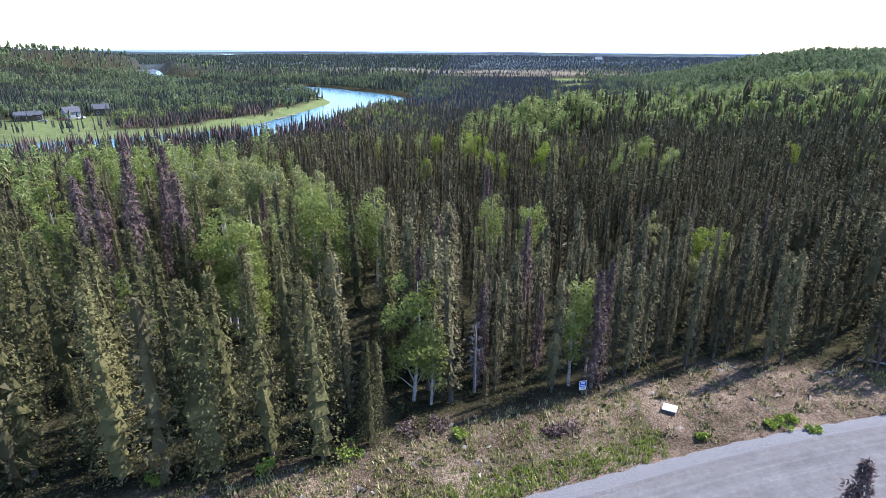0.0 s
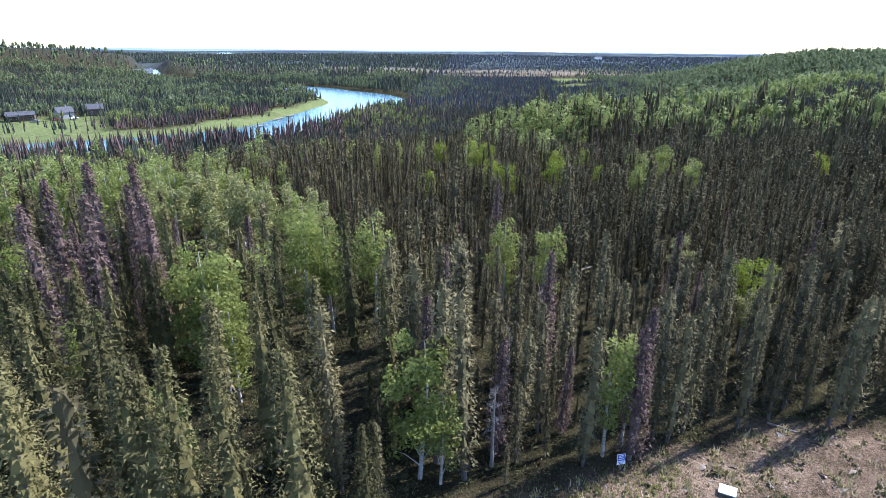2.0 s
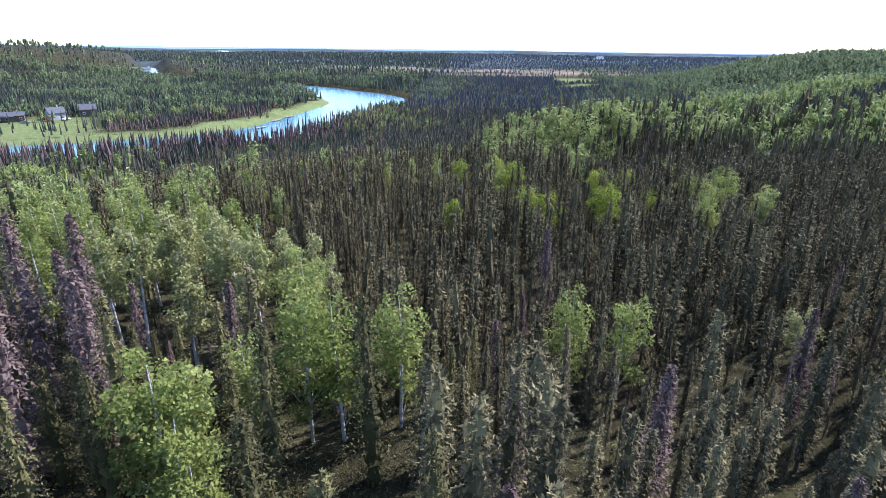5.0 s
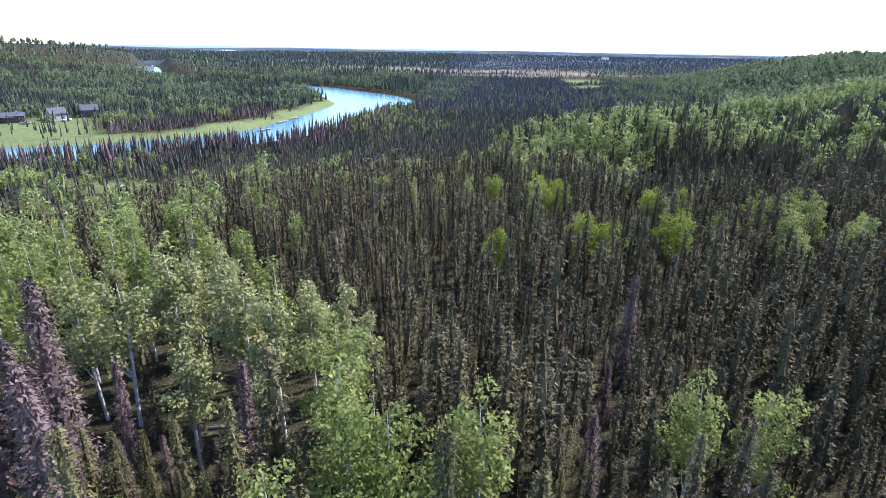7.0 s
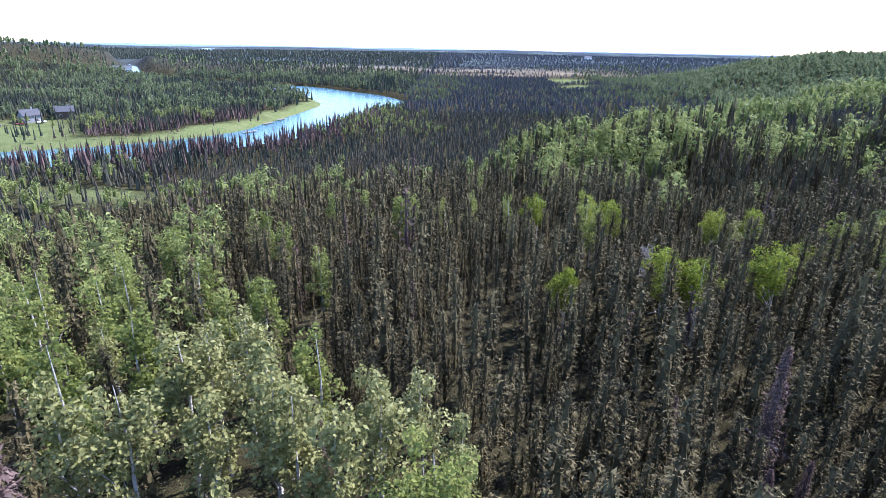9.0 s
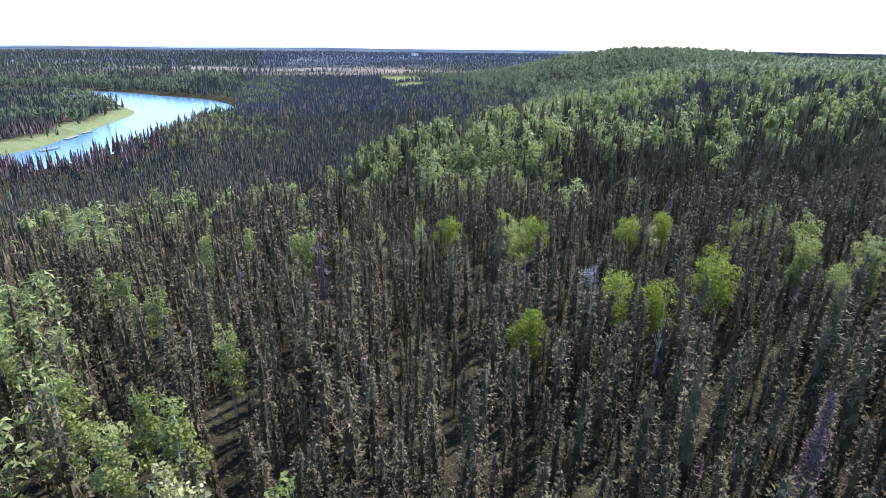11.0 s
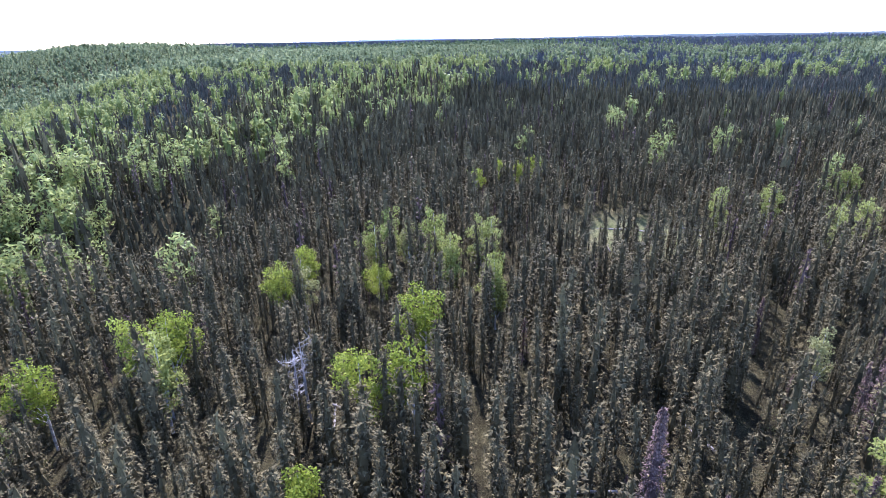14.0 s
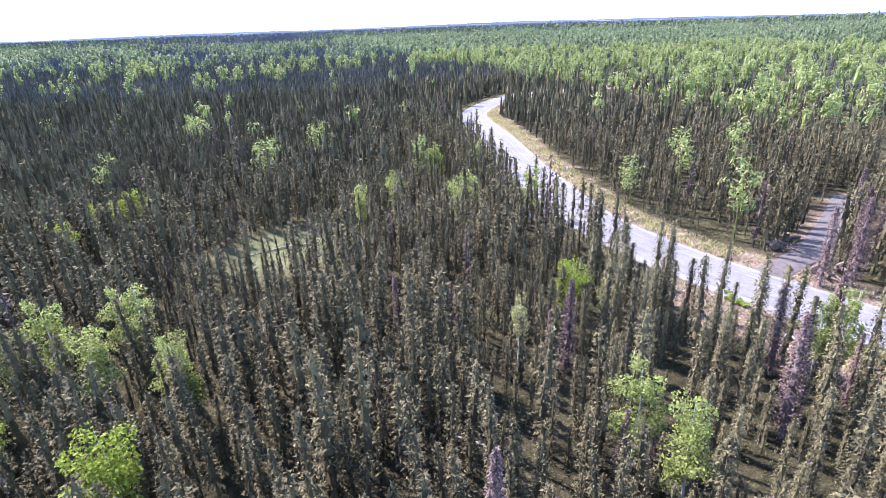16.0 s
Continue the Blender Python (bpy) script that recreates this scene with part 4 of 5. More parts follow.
def woods(x0, x1, y0, y1, inner, outer, gap, spruces, leaves, big, seed, needles):
    q = np.random.default_rng(seed)
    x, y = scatter(x0, x1, y0, y1, gap, seed)
    rr = np.hypot(x, y - 40)
    box_in = (x > -75) & (x < 190) & (y > -75) & (y < 190)
    k = ~box_in & (rr >= inner) & (rr < outer) & in_sight(x, y)
    x, y = x[k], y[k]
    k = wooded(x, y) & (q.random(len(x)) < 0.88) & (q.random(len(x)) > 0.93 * heath(x, y))
    k &= q.random(len(x)) > 0.5 * np.exp(-(((x + 125) / 43) ** 2 + ((y - 190) / 27) ** 2) ** 2)
    x, y = x[k], y[k]
    b, d = q.random(len(x)) < birch_share(x, y) * np.where(gap < 3, 0.17 + 0.09 * (y > 150) * (x > -60) + 0.32 * (x < -60), 0.45 + 0.1 * (x < -100) + 0.5 * (x > 150) * (y > 330)), q.random(len(x)) < dead_share(x, y)
    s = np.clip(q.normal(1, 0.2, len(x)), 0.5, 1.6) * big
    hither = np.where(x < -103, y < np.interp(x, [-271, -193, -149, -115, -103], [234, 267, 297, 341, 394]), (x > -94) & (y < 500))
    lift = 1 + (0.35 * (x > -94) - 0.1) * ((off_river(x, y) < RIVER_HALF + 20) & hither) 
    s = s * lift * (0.66 + np.where(x < -98 + 0.1 * (y - 358), 0.22, -0.05) * step(-18, -25, land(x, y)))
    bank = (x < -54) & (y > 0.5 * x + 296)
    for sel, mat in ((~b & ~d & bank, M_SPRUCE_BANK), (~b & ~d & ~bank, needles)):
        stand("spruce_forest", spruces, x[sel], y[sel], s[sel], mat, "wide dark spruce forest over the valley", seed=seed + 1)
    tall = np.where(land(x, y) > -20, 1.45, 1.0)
    stand("birch_forest", leaves, x[b], y[b], (s * tall)[b], M_GREEN_FAR if gap < 3 else M_GREEN_HAZED, "light green birch woods on the slopes", seed=seed + 2)
    s = s * np.where(d & hither & (off_river(x, y) < RIVER_HALF + 40), 1.35, 1)
    stand("dead_spruce_forest", spruces, x[~b & d], y[~b & d], s[~b & d], M_DEAD_FAR, "dead brown spruces among the living", seed=seed + 3)


woods(-330, 420, -320, 460, 0, 400, 2.25, SMALL_T, SMALL_LEAF, 0.95, 61, M_SPRUCE_WIDE_HAZED)
woods(-700, 950, -700, 950, 400, 900, 3.7, TINY_T, LOOSE_LEAF, 1.05, 71, M_SPRUCE_PLAIN_HAZED)
woods(-2000, 2000, -1500, 2400, 900, 2000, 10.5, TINY_T, TINY_LEAF, 1.25, 81, M_SPRUCE_PLAIN_HAZED)
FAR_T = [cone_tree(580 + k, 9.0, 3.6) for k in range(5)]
woods(-3300, 3300, -1800, 3400, 2000, 3300, 21.0, FAR_T, TINY_LEAF, 1.3, 91, M_SPRUCE_PLAIN_HAZED)


# ---------------------------------------------------------------- undergrowth, grass, logs
def tufts(name, xs, ys, tall, blades, mat, label, category, seed, spread=0.12):
    """Grass as thin bent blades."""
    r = np.random.default_rng(seed)
    n = len(xs)
    k = np.repeat(np.arange(n), blades)
    x, y = xs[k] + r.normal(0, spread, len(k)), ys[k] + r.normal(0, spread, len(k))
    z = land(x, y)
    a, h, w = r.uniform(0, 6.28, len(k)), tall * r.uniform(0.5, 1.3, len(k)), tall * r.uniform(0.12, 0.26, len(k))
    lean = h * r.uniform(0.1, 0.7, len(k))
    c, s = np.cos(a), np.sin(a)
    V = np.stack([np.stack([x - s * w, y + c * w, z - 0.03], -1), np.stack([x + s * w, y - c * w, z - 0.03], -1), np.stack([x + c * lean, y + s * lean, z + h], -1)], 1).reshape(-1, 3)
    F = np.arange(len(V)).reshape(-1, 3)
    return tagged(new(name, mesh_of(name, V, F, mat)), label, category, kind="stuff")


r = np.random.default_rng(91)
gx, gy = scatter(-40, 78, 8, 42, 0.27, 92)
op = openness(gx, gy)
k = (op > 0.25) & (polyline_distance(gx, gy, ROAD) > 4.25) & (polyline_distance(gx, gy, DRIVE) > 2.0)
gx, gy = gx[k], gy[k]
patchy = wave(gx, gy, 6, 93) + 0.5 * wave(gx, gy, 2.3, 90)
dense_here = r.random(len(gx)) < np.where(gx > 14, 0.16, 0.42) + 0.45 * patchy
tufts("dry_grass", gx[dense_here], gy[dense_here], 0.17, 6, M_GRASS, "dry yellowish grass tufts on the dirt clearing", "grass", 94)
green_band = (gx < 13.5) & (r.random(len(gx)) < np.clip(0.75 - 0.11 * (polyline_distance(gx, gy, ROAD) - 5) + 0.35 * wave(gx, gy, 3.5, 83), 0.05, 0.9))
tufts("meadow_grass", gx[green_band], gy[green_band], 0.22, 6, M_MEADOW, "mixed green and straw grass between the road and the trees", "grass", 84)
straw = r.random(len(gx)) < np.clip(1.5 * wave(gx, gy, 3.0, 85) - 0.55, 0, 0.8)
tufts("straw_grass", gx[straw], gy[straw], 0.30, 6, M_STRAW, "patches of last year's straw-coloured grass", "grass", 86)
weedy = r.random(len(gx)) < 0.06 + 0.10 * (patchy > 0.4)
WEED_T = [leaf_cloud(840 + q, [(0, 0, 0.12, 0.2, 0.12)], 9, 0.09) for q in range(4)]
stand("weeds", WEED_T, gx[weedy], gy[weedy], np.clip(r.normal(1, 0.4, weedy.sum()), 0.4, 2.2), M_SHRUB, "small leafy weeds scattered over the dirt", "weeds", seed=88)
# twigs, clods and stones on the dirt
bare = np.nonzero(r.random(len(gx)) < 0.22)[0]
lx, ly = gx[bare] + r.normal(0, 0.1, len(bare)), gy[bare] + r.normal(0, 0.1, len(bare))
CLOD_T = []
for q in range(5):
    v = np.random.default_rng(860 + q).normal(size=(6, 3)) * [0.09, 0.07, 0.045]
    CLOD_T.append((v + [0, 0, 0.06], np.array([(0, 1, 2), (0, 2, 3), (0, 3, 4), (0, 4, 1), (5, 2, 1), (5, 3, 2), (5, 4, 3), (5, 1, 4)])))
stand("stones_and_clods", CLOD_T, lx[::2], ly[::2], np.clip(r.normal(1, 0.5, len(lx[::2])), 0.3, 2.5), simple("clods", (0.09, 0.07, 0.055), (0.30, 0.26, 0.21), 2.0, 0.95), "scattered stones and clods of dirt", "stones", seed=89)
TWIG_T = [tube([(-0.35, 0, 0.03), (0.05, 0.04, 0.05), (0.4, -0.03, 0.03)], [0.018, 0.015, 0.006], 3) for q in range(2)]
ax, ay = scatter(-12, 36, 12, 31, 0.2, 801)
on_edge = np.abs(polyline_distance(ax, ay, ROAD) - 3.75 - 0.2 * wave(ax, ay, 3, 802)) < np.abs(r.normal(0, 0.28, len(ax)))
on_edge &= r.random(len(ax)) < 0.6
stand("gravel", CLOD_T, ax[on_edge], ay[on_edge], np.clip(r.normal(0.5, 0.2, on_edge.sum()), 0.2, 1.1), M_GRAVEL, "loose grey gravel along the road's edge", "gravel", seed=803)
stand("twigs", TWIG_T, lx[1::3], ly[1::3], np.clip(r.normal(1, 0.5, len(lx[1::3])), 0.3, 2.2), M_DEADBARK, "broken grey twigs lying on the dirt", "twigs", seed=87)
gx, gy = scatter(30, 175, -30, 34, 0.42, 95)
rd = polyline_distance(gx, gy, ROAD)
k = (rd > 4.2) & (rd < 8.0) & (openness(gx, gy) > 0.3) & (r.random(len(gx)) < 0.7)
tufts("dry_grass", gx[k], gy[k], 0.30, 5, M_MEADOW, "yellow-green grass along the road verge", "grass", 96)
M_LUSH = foliage("lush_grass_blades", ((0.12, 0.165, 0.028), (0.19, 0.24, 0.042), (0.27, 0.315, 0.068)), 0.6, 0.3, False, 0.8)
gx, gy = scatter(-30, 14, 14, 28, 0.25, 97)
rd = polyline_distance(gx, gy, ROAD)
k = (rd > 4.2) & (rd < 5.6 + 0.8 * wave(gx, gy, 5, 98)) & (r.random(len(gx)) < 0.5 + 0.5 * wave(gx, gy, 6, 99))
tufts("roadside_grass", gx[k], gy[k], 0.3, 5, M_LUSH, "lush green grass at the road's gravel edge", "grass", 100)


def shrub(x, y, w, h, n, seed, mat, label, name="shrub"):
    """A low bush: forked stems and leaf clumps."""
    r = np.random.default_rng(seed)
    t = new(name)
    stems, lobes = [], []
    for i in range(6):
        a, o = r.uniform(0, 6.28), w * 0.5 * r.uniform(0.2, 0.8)
        p = (math.cos(a) * o, math.sin(a) * o, h * r.uniform(0.4, 0.75))
        stems.append(tube([(0, 0, -0.1), (p[0] * 0.5, p[1] * 0.5, p[2] * 0.6), p], [0.025, 0.018, 0.006], 4))
        lobes.append((*p, w * 0.26, h * 0.3))
    part("stems", mesh_of("stems", *joined(stems), M_BARK, True), M_BARK, t)
    part("leaves", mesh_of("leaves", *leaf_cloud(seed + 1, lobes, n, 0.085), mat), mat, t)
    t.matrix_world = pose(x, y, float(land(x, y)), 0, 0, r.uniform(0, 360))
    return tagged(t, label, "shrub", "roadside shrubs")


for i, (x, y, w, h) in enumerate([(21.4, 28.0, 1.2, 0.45), (22.2, 28.3, 0.9, 0.5), (22.8, 27.4, 0.8, 0.4), (20.6, 27.8, 0.8, 0.35), (-3.4, 24.2, 1.5, 0.9), (-7.5, 23.0, 1.3, 0.8), (2.5, 26.4, 1.2, 0.6), (16.2, 26.6, 0.7, 0.4), (-12.8, 21.9, 1.2, 0.7), (47.5, 31.6, 1.3, 0.8)]):
    shrub(x, y, w, h, 260, 700 + i * 3, M_LUSH, "bright green leafy shrub at the edge of the road")
for i, (x, y, w, h) in enumerate([(8.7, 27.0, 1.7, 0.55), (7.8, 26.7, 1.2, 0.5), (-0.4, 26.5, 2.0, 0.6), (1.3, 27.0, 1.4, 0.55)]):
    shrub(x, y, w, h, 240, 760 + i * 3, M_DEAD, "low purple-brown leafless bush on the dirt", "bare_shrub")

# low growth under the trees
r = np.random.default_rng(111)
ux, uy = scatter(-62, 70, 12, 110, 1.5, 112)
k = (openness(ux, uy) < 0.2) & seen_ground(ux, uy) & (r.random(len(ux)) < 0.5 + 0.35 * wave(ux, uy, 13, 113))
ex, ey = scatter(-32, 36, 16, 46, 0.75, 118)
j = (openness(ex, ey) < 0.6) & (r.random(len(ex)) < 0.45 + 0.4 * wave(ex, ey, 5, 119))
ux, uy, k = np.concatenate([ux, ex]), np.concatenate([uy, ey]), np.concatenate([k, j])
LOW_T = [leaf_cloud(800 + q, [(0, 0, 0.22, 0.5, 0.22), (0.4, 0.2, 0.2, 0.4, 0.18)], 30, 0.075, 0.6, True) for q in range(4)]
stand("undergrowth", LOW_T, ux[k], uy[k], np.clip(r.normal(1, 0.4, k.sum()), 0.4, 2), M_SHRUB, "low leafy undergrowth on the forest floor", "undergrowth", seed=114)


def log(x, y, length, radius, turn, tilt=2.0, seed=0, label="pale weathered fallen log on the ground", wood=None):
    wood = wood or M_DEADBARK
    r = np.random.default_rng(seed)
    pieces = [tube([(-length / 2, 0, 0), (-length / 6, r.uniform(-0.05, 0.05), 0.02), (length / 5, r.uniform(-0.05, 0.05), 0), (length / 2, 0, 0)], [radius, radius * 0.92, radius * 0.8, radius * 0.55], 8)]
    n = len(pieces[0][0])
    pieces[0] = (pieces[0][0], np.concatenate([pieces[0][1], [(0, i + 1, i) for i in range(1, 7)], [(n - 8, n - 8 + i, n - 7 + i) for i in range(1, 7)]]))
    t = new("fallen_log")
    part("stem", mesh_of("stem", *pieces[0], wood, True), wood, t)
    for i in range(3):
        p, a = r.uniform(-0.3, 0.4) * length, r.uniform(0, 6.28)
        q = (p + 0.25, math.cos(a) * 0.45, abs(math.sin(a)) * 0.4)
        part("branch", mesh_of("branch", *tube([(p, 0, 0), q], [radius * 0.25, 0.008], 4), wood), wood, t)
    t.matrix_world = pose(x, y, float(land(x, y)) + radius * 0.8, 0, tilt, turn)
    return tagged(t, label, "log", "fallen logs")


for i, (x, y, l, rad, a) in enumerate([(27.6, 33.6, 1.3, 0.05, 20), (31.4, 34.7, 2.4, 0.09, -15), (20.9, 34.3, 1.8, 0.06, -28), (-8.3, 31.0, 2.8, 0.09, 60), (50.5, 67.8, 4.5, 0.10, 100), (51.8, 58.7, 4.0, 0.10, 60), (50.9, 64.3, 5.0, 0.12, 80), (53.5, 59.7, 4.2, 0.10, 75), (44.4, 68.0, 3.6, 0.09, 20), (46.5, 63.5, 3.6, 0.09, 120),
                                       (8.8, 83.1, 4.2, 0.10, 80), (7.4, 81.2, 3.4, 0.09, 30), (7.4, 64.0, 4.0, 0.1, 110), (14.0, 58.0, 4.4, 0.1, 40), (-19.0, 55.0, 4.0, 0.1, 15), (33.0, 68.0, 4.6, 0.1, -50)]):
    log(x, y, l, rad, a, seed=i)

M_OLDWOOD = simple("old_brown_wood", (0.045, 0.033, 0.026), (0.13, 0.095, 0.072), 3, 0.95, 0, 0.03)

# cleared stumps and brush beside the driveway
for i in range(9):
    x, y = (29.6, 12.4) if i < 5 else (22.6, 14.4)
    log(x + random.uniform(-1.3, 1.3), y + random.uniform(-1.2, 1.2), random.uniform(1.8, 3.4), random.uniform(0.08, 0.15), random.uniform(0, 180), random.uniform(-14, 14), 50 + i, "broken brown log in a heap of cleared brush", M_OLDWOOD)


def root_wad(x, y, s, seed):
    """A torn-out stump lying on its side: short stem, plate of roots and soil."""
    r = np.random.default_rng(seed)
    t = new("uprooted_stump")
    part("stem", mesh_of("stem", *tube([(0, 0, 0.5), (0.9, 0, 0.45), (1.5, 0.1, 0.4)], [0.24, 0.19, 0.17], 8), M_OLDWOOD, True), M_OLDWOOD, t)
    soil = bmesh.new()
    bmesh.ops.create_icosphere(soil, subdivisions=2, radius=0.55)
    for v in soil.verts:
        v.co = Vector((v.co.x * 0.55 - 0.1, v.co.y * 1.1, v.co.z + 0.5)) * (1 + 0.35 * noise.noise(v.co * 3 + Vector((seed, 0, 0))))
    part("soil", soil, simple("clinging_soil", (0.07, 0.05, 0.04), (0.16, 0.11, 0.08), 3, 0.95, 0, 0.05), t, "dark red-brown soil")
    for i in range(9):
        a = 6.283 * i / 9 + r.uniform(-0.3, 0.3)
        L = r.uniform(0.6, 1.2)
        part("root", mesh_of("root", *tube([(-0.1, 0, 0.5), (-0.25, math.cos(a) * L * 0.6, 0.5 + math.sin(a) * L * 0.5), (-0.2 + r.uniform(-0.2, 0.2), math.cos(a) * L, 0.5 + math.sin(a) * L * 0.7)], [0.09, 0.05, 0.012], 5), M_OLDWOOD), M_OLDWOOD, t)
    t.matrix_world = pose(x, y, float(land(x, y)) - 0.02, 0, 0, r.uniform(0, 360)) @ Matrix.Diagonal((s, s, s, 1))
    return tagged(t, "uprooted stump with spread roots beside the driveway", "stump", "uprooted stumps")


for i, (x, y) in enumerate([(29.2, 14.2), (30.4, 10.8), (22.8, 15.8), (22.0, 13.4)]):
    root_wad(x, y, 1.1, 60 + i)

# ---------------------------------------------------------------- signs and the small box by the clearing
M_WHITE = simple("white_paint", (0.72, 0.72, 0.70), (0.84, 0.84, 0.82), 6, 0.5)
M_BLUE = simple("blue_print", (0.03, 0.08, 0.38), (0.05, 0.11, 0.46), 8, 0.45)
M_GREYBOX = simple("grey_plastic", (0.10, 0.10, 0.10), (0.17, 0.17, 0.165), 5, 0.6)
M_STEEL = simple("galvanised_steel", (0.35, 0.35, 0.36), (0.50, 0.50, 0.50), 9, 0.45, 0.7)

sign = new("lot_sign")
part("post", boxed(-0.035, 0.035, -0.02, 0.02, -0.3, 0.95, bevel=0.006), M_DEADBARK, sign, "weathered wooden post")
panel = part("panel", boxed(-0.24, 0.24, -0.035, -0.02, 0.36, 0.98, bevel=0.004), M_WHITE, sign, "white sign panel")
part("blue_field", boxed(-0.21, 0.21, -0.040, -0.036, 0.58, 0.95), M_BLUE, panel, "blue printed field")
for i, (z, w) in enumerate(((0.88, 0.15), (0.80, 0.12), (0.68, 0.16))):
    part("text_bar", boxed(-w, w, -0.045, -0.041, z - 0.02, z + 0.02), M_WHITE, panel, "white printed line")
for i, (z, w) in enumerate(((0.50, 0.17), (0.43, 0.13))):
    part("text_bar", boxed(-w, w, -0.040, -0.036, z - 0.018, z + 0.018), M_BLUE, panel, "blue printed line")
sign.matrix_world = pose(10.3, 30.6, float(land(10.3, 30.6)), -6, 0, 14)
tagged(sign, "small blue and white lot sign on a wooden post", "sign")

ubox = new("utility_box")
part("body", boxed(-0.50, 0.50, -0.36, 0.36, -0.1, 0.30, bevel=0.02), M_GREYBOX, ubox, "dark grey box wall")
lid = part("lid", boxed(-0.57, 0.57, -0.42, 0.42, 0.30, 0.36, bevel=0.015), M_WHITE, ubox, "flat white lid")
part("latch", boxed(-0.06, 0.06, -0.445, -0.42, 0.26, 0.35, bevel=0.005), M_STEEL, lid, "steel latch")
ubox.matrix_world = pose(15.3, 29.1, float(land(15.3, 29.1)), 9, -4, -30) @ Matrix.Diagonal((0.72, 0.72, 0.8, 1))
tagged(ubox, "low utility box with a flat white lid on the dirt", "utility box")

marker = new("road_sign")
part("post", boxed(-0.03, 0.03, -0.02, 0.02, -0.3, 1.7, bevel=0.006), M_STEEL, marker, "steel post")
part("panel", boxed(-0.22, 0.22, -0.035, -0.022, 1.15, 1.72, bevel=0.01), M_WHITE, marker, "white sign panel")
marker.matrix_world = pose(66.6, 17.4, float(land(66.6, 17.4)), 0, 0, -70)
tagged(marker, "small white sign on a steel post beside the road", "road sign")

# ---------------------------------------------------------------- houses over the river
M_LOGWALL = simple("brown_log_wall", (0.05, 0.035, 0.025), (0.12, 0.08, 0.055), 1.5, 0.8)
M_GREYWALL = simple("grey_board_wall", (0.16, 0.165, 0.17), (0.26, 0.265, 0.27), 1.5, 0.8)
M_WHITEWALL = simple("white_board_wall", (0.55, 0.55, 0.54), (0.72, 0.72, 0.71), 1.5, 0.7)
M_ROOF_DARK = simple("dark_shingle_roof", (0.03, 0.032, 0.038), (0.07, 0.072, 0.082), 1.2, 0.85)
M_ROOF_PALE = simple("grey_metal_roof", (0.05, 0.057, 0.07), (0.09, 0.10, 0.12), 0.8, 0.9, 0.0)
M_GLASS, _t, _p = material("window_glass")
_p.inputs["Base Color"].default_value, _p.inputs["Roughness"].default_value, _p.inputs["Metallic"].default_value = (0.02, 0.025, 0.03, 1), 0.05, 0.0


def house(x, y, turn, L, W, H, rise, m_wall, m_roof, label, name="house", porch=False):
    """A gabled house: walls, two roof slopes, windows with frames, a door, a chimney."""
    t = new(name)
    bm = bmesh.new()
    a = [bm.verts.new(p) for p in ((-L / 2, -W / 2, -1), (L / 2, -W / 2, -1), (L / 2, W / 2, -1), (-L / 2, W / 2, -1))]
    c = [bm.verts.new(p) for p in ((-L / 2, -W / 2, H), (L / 2, -W / 2, H), (L / 2, W / 2, H), (-L / 2, W / 2, H))]
    e = [bm.verts.new((-L / 2, 0, H + rise)), bm.verts.new((L / 2, 0, H + rise))]
    for f in ((a[0], a[1], c[1], c[0]), (a[2], a[3], c[3], c[2]), (a[1], a[2], c[2], e[1], c[1]), (a[3], a[0], c[0], e[0], c[3])):
        bm.faces.new(f)
    part("wall", bm, m_wall, t)
    o = 0.7
    roofs = []
    for s in (-1, 1):
        bm = bmesh.new()
        drop = rise * o / (W / 2)
        lo, hi = (s * (W / 2 + o), H - drop + 0.03), (0, H + rise + 0.03)
        vs = []
        for th in (0, 0.22):
            vs += [bm.verts.new((-L / 2 - o, lo[0], lo[1] + th)), bm.verts.new((L / 2 + o, lo[0], lo[1] + th)), bm.verts.new((L / 2 + o, hi[0], hi[1] + th)), bm.verts.new((-L / 2 - o, hi[0], hi[1] + th))]
        for f in ((0, 1, 2, 3), (4, 5, 6, 7), (0, 1, 5, 4), (1, 2, 6, 5), (2, 3, 7, 6), (3, 0, 4, 7)):
            bm.faces.new([vs[i] for i in f])
        bmesh.ops.recalc_face_normals(bm, faces=bm.faces)
        roofs.append(part("roof", bm, m_roof, t))
    part("chimney", boxed(L * 0.2, L * 0.2 + 0.7, 0.6, 1.3, H, H + rise + 1.1, bevel=0.03), M_GREYWALL, roofs[1])
    n = max(2, int(L // 3.2))
    for side in (-1, 1):
        for i in range(n):
            wx, yy = -L / 2 + (i + 0.5) * L / n, side * W / 2
            if side < 0 and i == n // 2:
                part("door", boxed(wx - 0.5, wx + 0.5, yy - 0.06, yy + 0.02, 0.05, 2.1, bevel=0.01), M_LOGWALL, t, "brown front door")
                continue
            w = part("window", boxed(wx - 0.65, wx + 0.65, yy - 0.05 if side < 0 else yy, yy if side < 0 else yy + 0.05, 0.9, 2.2), M_WHITEWALL, t, "white window frame")
            part("pane", boxed(wx - 0.55, wx + 0.55, yy - 0.07 if side < 0 else yy + 0.052, yy - 0.052 if side < 0 else yy + 0.07, 1.0, 2.1), M_GLASS, w, "dark glass pane")
    if porch:
        part("porch_roof", boxed(-L / 2, L * 0.15, -W / 2 - 3.4, -W / 2 - 0.05, H - 0.5, H - 0.3, bevel=0.03), m_roof, t)
        for px in (-L / 2 + 0.2, -L * 0.18, L * 0.12):
            part("porch_post", boxed(px - 0.1, px + 0.1, -W / 2 - 3.3, -W / 2 - 3.1, -1, H - 0.5), M_LOGWALL, t)
    t.matrix_world = pose(x, y, float(land(x, y)) + 0.2, 0, 0, turn)
    return tagged(t, label, "house", "houses on the river flat")


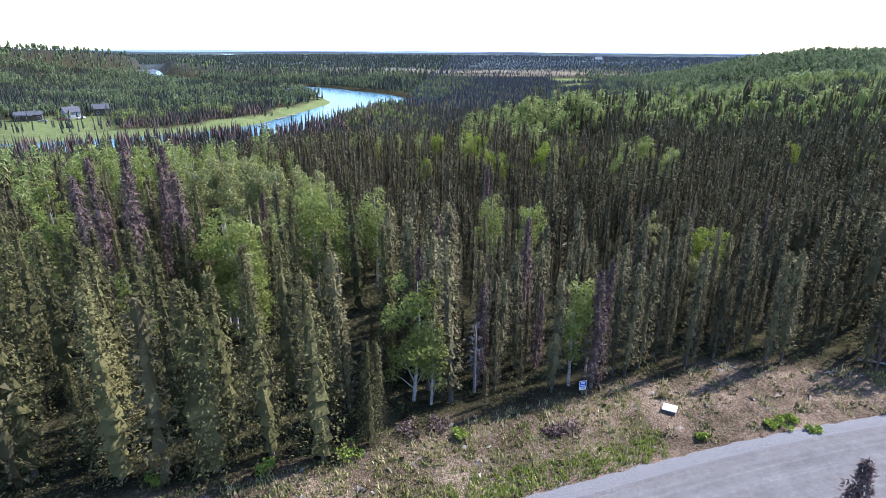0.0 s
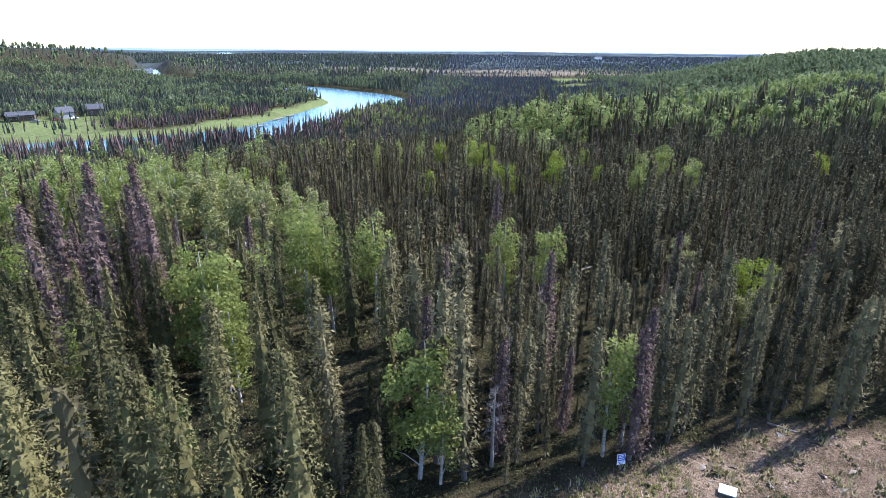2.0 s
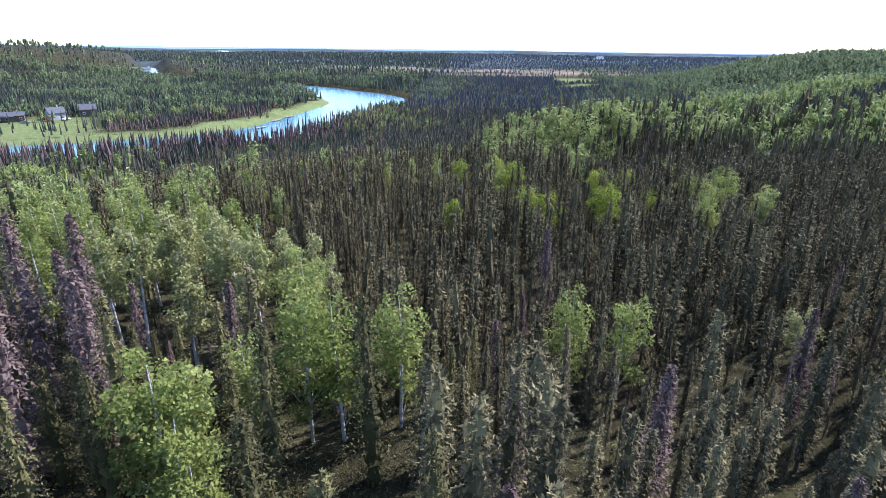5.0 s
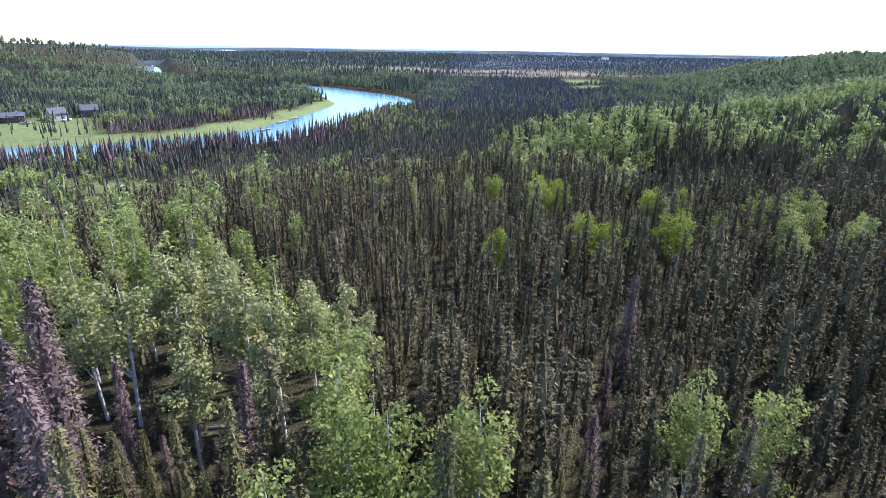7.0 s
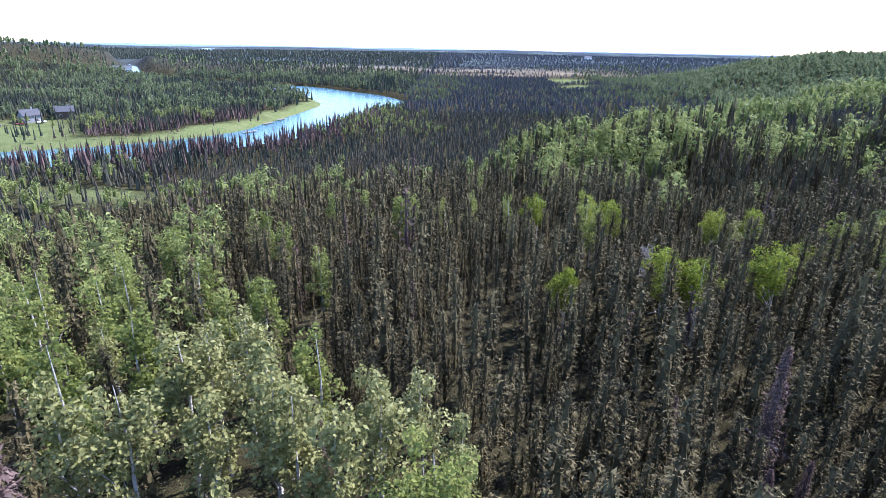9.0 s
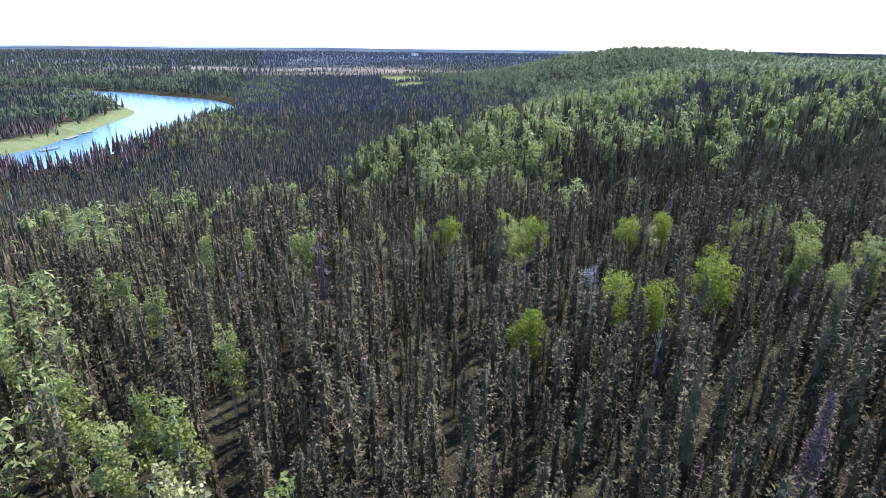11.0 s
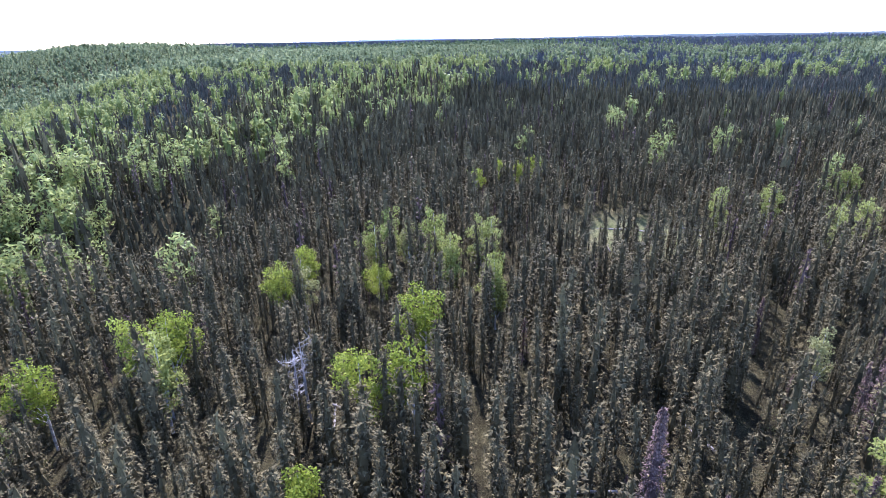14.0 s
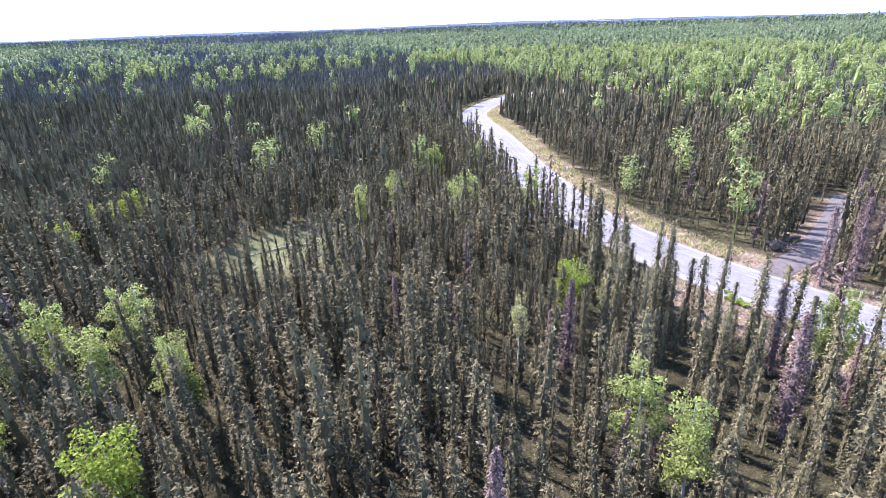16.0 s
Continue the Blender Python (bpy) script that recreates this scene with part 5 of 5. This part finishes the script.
house(-272, 345, 33, 14, 8, 3.4, 1.6, M_LOGWALL, M_ROOF_DARK, "long dark house with a low dark roof by the river", porch=True)
house(-256, 361, 60, 9, 7, 4.4, 2.8, M_GREYWALL, M_ROOF_DARK, "grey two-storey house with a steep dark roof")
house(-245, 376, 35, 9, 7, 4.2, 2.6, M_LOGWALL, M_ROOF_DARK, "dark brown house with a shingle roof among birches")
house(-462, 827, 30, 24, 12, 5.0, 2.6, M_WHITEWALL, M_ROOF_PALE, "white house on the lake's shore")
house(-172, 499, 20, 6, 4.5, 2.6, 1.2, M_WHITEWALL, M_ROOF_PALE, "small white shed among the trees", "shed")
house(-179, 586, 25, 10, 7, 3.6, 2.0, M_GREYWALL, M_ROOF_PALE, "grey cabin with a pale roof in the trees", "cabin")
house(525, 2280, 15, 26, 14, 9, 5.0, M_WHITEWALL, M_ROOF_PALE, "large white building far out on the plain", "white_building")
house(286, 447, 20, 4.5, 3.5, 2.4, 1.2, M_WHITEWALL, M_ROOF_PALE, "small white cabin on the wooded hill", "cabin")


def pickup(x, y, turn, paint, label):
    """A parked pickup truck seen from far off, with body, cab, glass and wheels."""
    t = new("pickup_truck")
    part("body", boxed(-2.6, 2.6, -0.95, 0.95, 0.45, 1.05, bevel=0.12), paint, t)
    cab = part("cab", boxed(-0.5, 1.1, -0.88, 0.88, 1.0, 1.75, bevel=0.2), paint, t)
    part("glass", boxed(-0.55, 1.16, -0.8, 0.8, 1.22, 1.6, bevel=0.1), M_GLASS, cab, "dark windows")
    for wx in (-1.7, 1.7):
        for wy in (-0.95, 0.95):
            bm = bmesh.new()
            bmesh.ops.create_cone(bm, cap_ends=True, segments=14, radius1=0.4, radius2=0.4, depth=0.26, matrix=pose(wx, wy, 0.4, 90))
            part("wheel", bm, M_GREYBOX, t, "black tyre")
    t.matrix_world = pose(x, y, float(land(x, y)), 0, 0, turn)
    return tagged(t, label, "pickup truck")


M_RED = simple("red_car_paint", (0.25, 0.03, 0.03), (0.35, 0.05, 0.045), 4, 0.35)
pickup(-254, 351, 20, M_RED, "red pickup truck parked by the grey house")
pickup(-247, 357, 65, M_WHITE, "white pickup truck parked by the grey house")
pickup(-260, 340, 30, M_GREYBOX, "dark pickup truck parked before the long house")


def dock(x, y, turn, length):
    t = new("boat_dock")
    n = int(length / 0.9)
    for i in range(n):
        part("plank", boxed(-length / 2 + i * 0.9, -length / 2 + i * 0.9 + 0.84, -1.1, 1.1, 0.5, 0.58), M_DEADBARK, t)
    for i in range(3):
        for s in (-1, 1):
            px = -length / 2 + 0.6 + i * (length - 1.2) / 2
            part("pile", mesh_of("pile", *tube([(px, s, -3.5), (px, s, 0.9)], [0.14, 0.12], 6), M_DEADBARK), M_DEADBARK, t)
    t.matrix_world = pose(x, y, WATER, 0, 0, turn)
    return tagged(t, "brown plank boat dock on the river bank", "dock", "boat docks")


dock(-127, 394, 80, 13)
dock(-124.5, 414, 78, 9)
dock(-126, 357, 65, 11)

# ---------------------------------------------------------------- far ridges on the horizon
def ridge(radius, a0, a1, top, sway, seed, mat):
    V, F = [], []
    n = 160
    for i in range(n + 1):
        a = radians(a0 + (a1 - a0) * i / n)
        x, y = radius * math.cos(a), radius * math.sin(a)
        h = top + sway * (noise.noise(Vector((i * 0.06, seed, 0))) + 0.4 * noise.noise(Vector((i * 0.3, seed, 4))))
        V += [(x, y, -60), (x * 1.02, y * 1.02, h)]
        if i < n:
            F += [(2 * i, 2 * i + 2, 2 * i + 3), (2 * i, 2 * i + 3, 2 * i + 1)]
    return tagged(new("backdrop", mesh_of("backdrop", V, F, mat, True)), "hazy blue wooded ridge on the horizon", "backdrop", kind="structure")


# air haze imitated on the backdrop: blue base colour plus a weak glow
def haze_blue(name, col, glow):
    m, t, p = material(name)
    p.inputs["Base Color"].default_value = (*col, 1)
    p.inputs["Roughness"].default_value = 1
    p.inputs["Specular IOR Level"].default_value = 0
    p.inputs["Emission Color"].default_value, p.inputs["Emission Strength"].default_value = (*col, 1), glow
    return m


ridge(4650, -70, 140, -2, 16, 3, haze_blue("hazed_far_ridge", (0.13, 0.18, 0.25), 0.45))
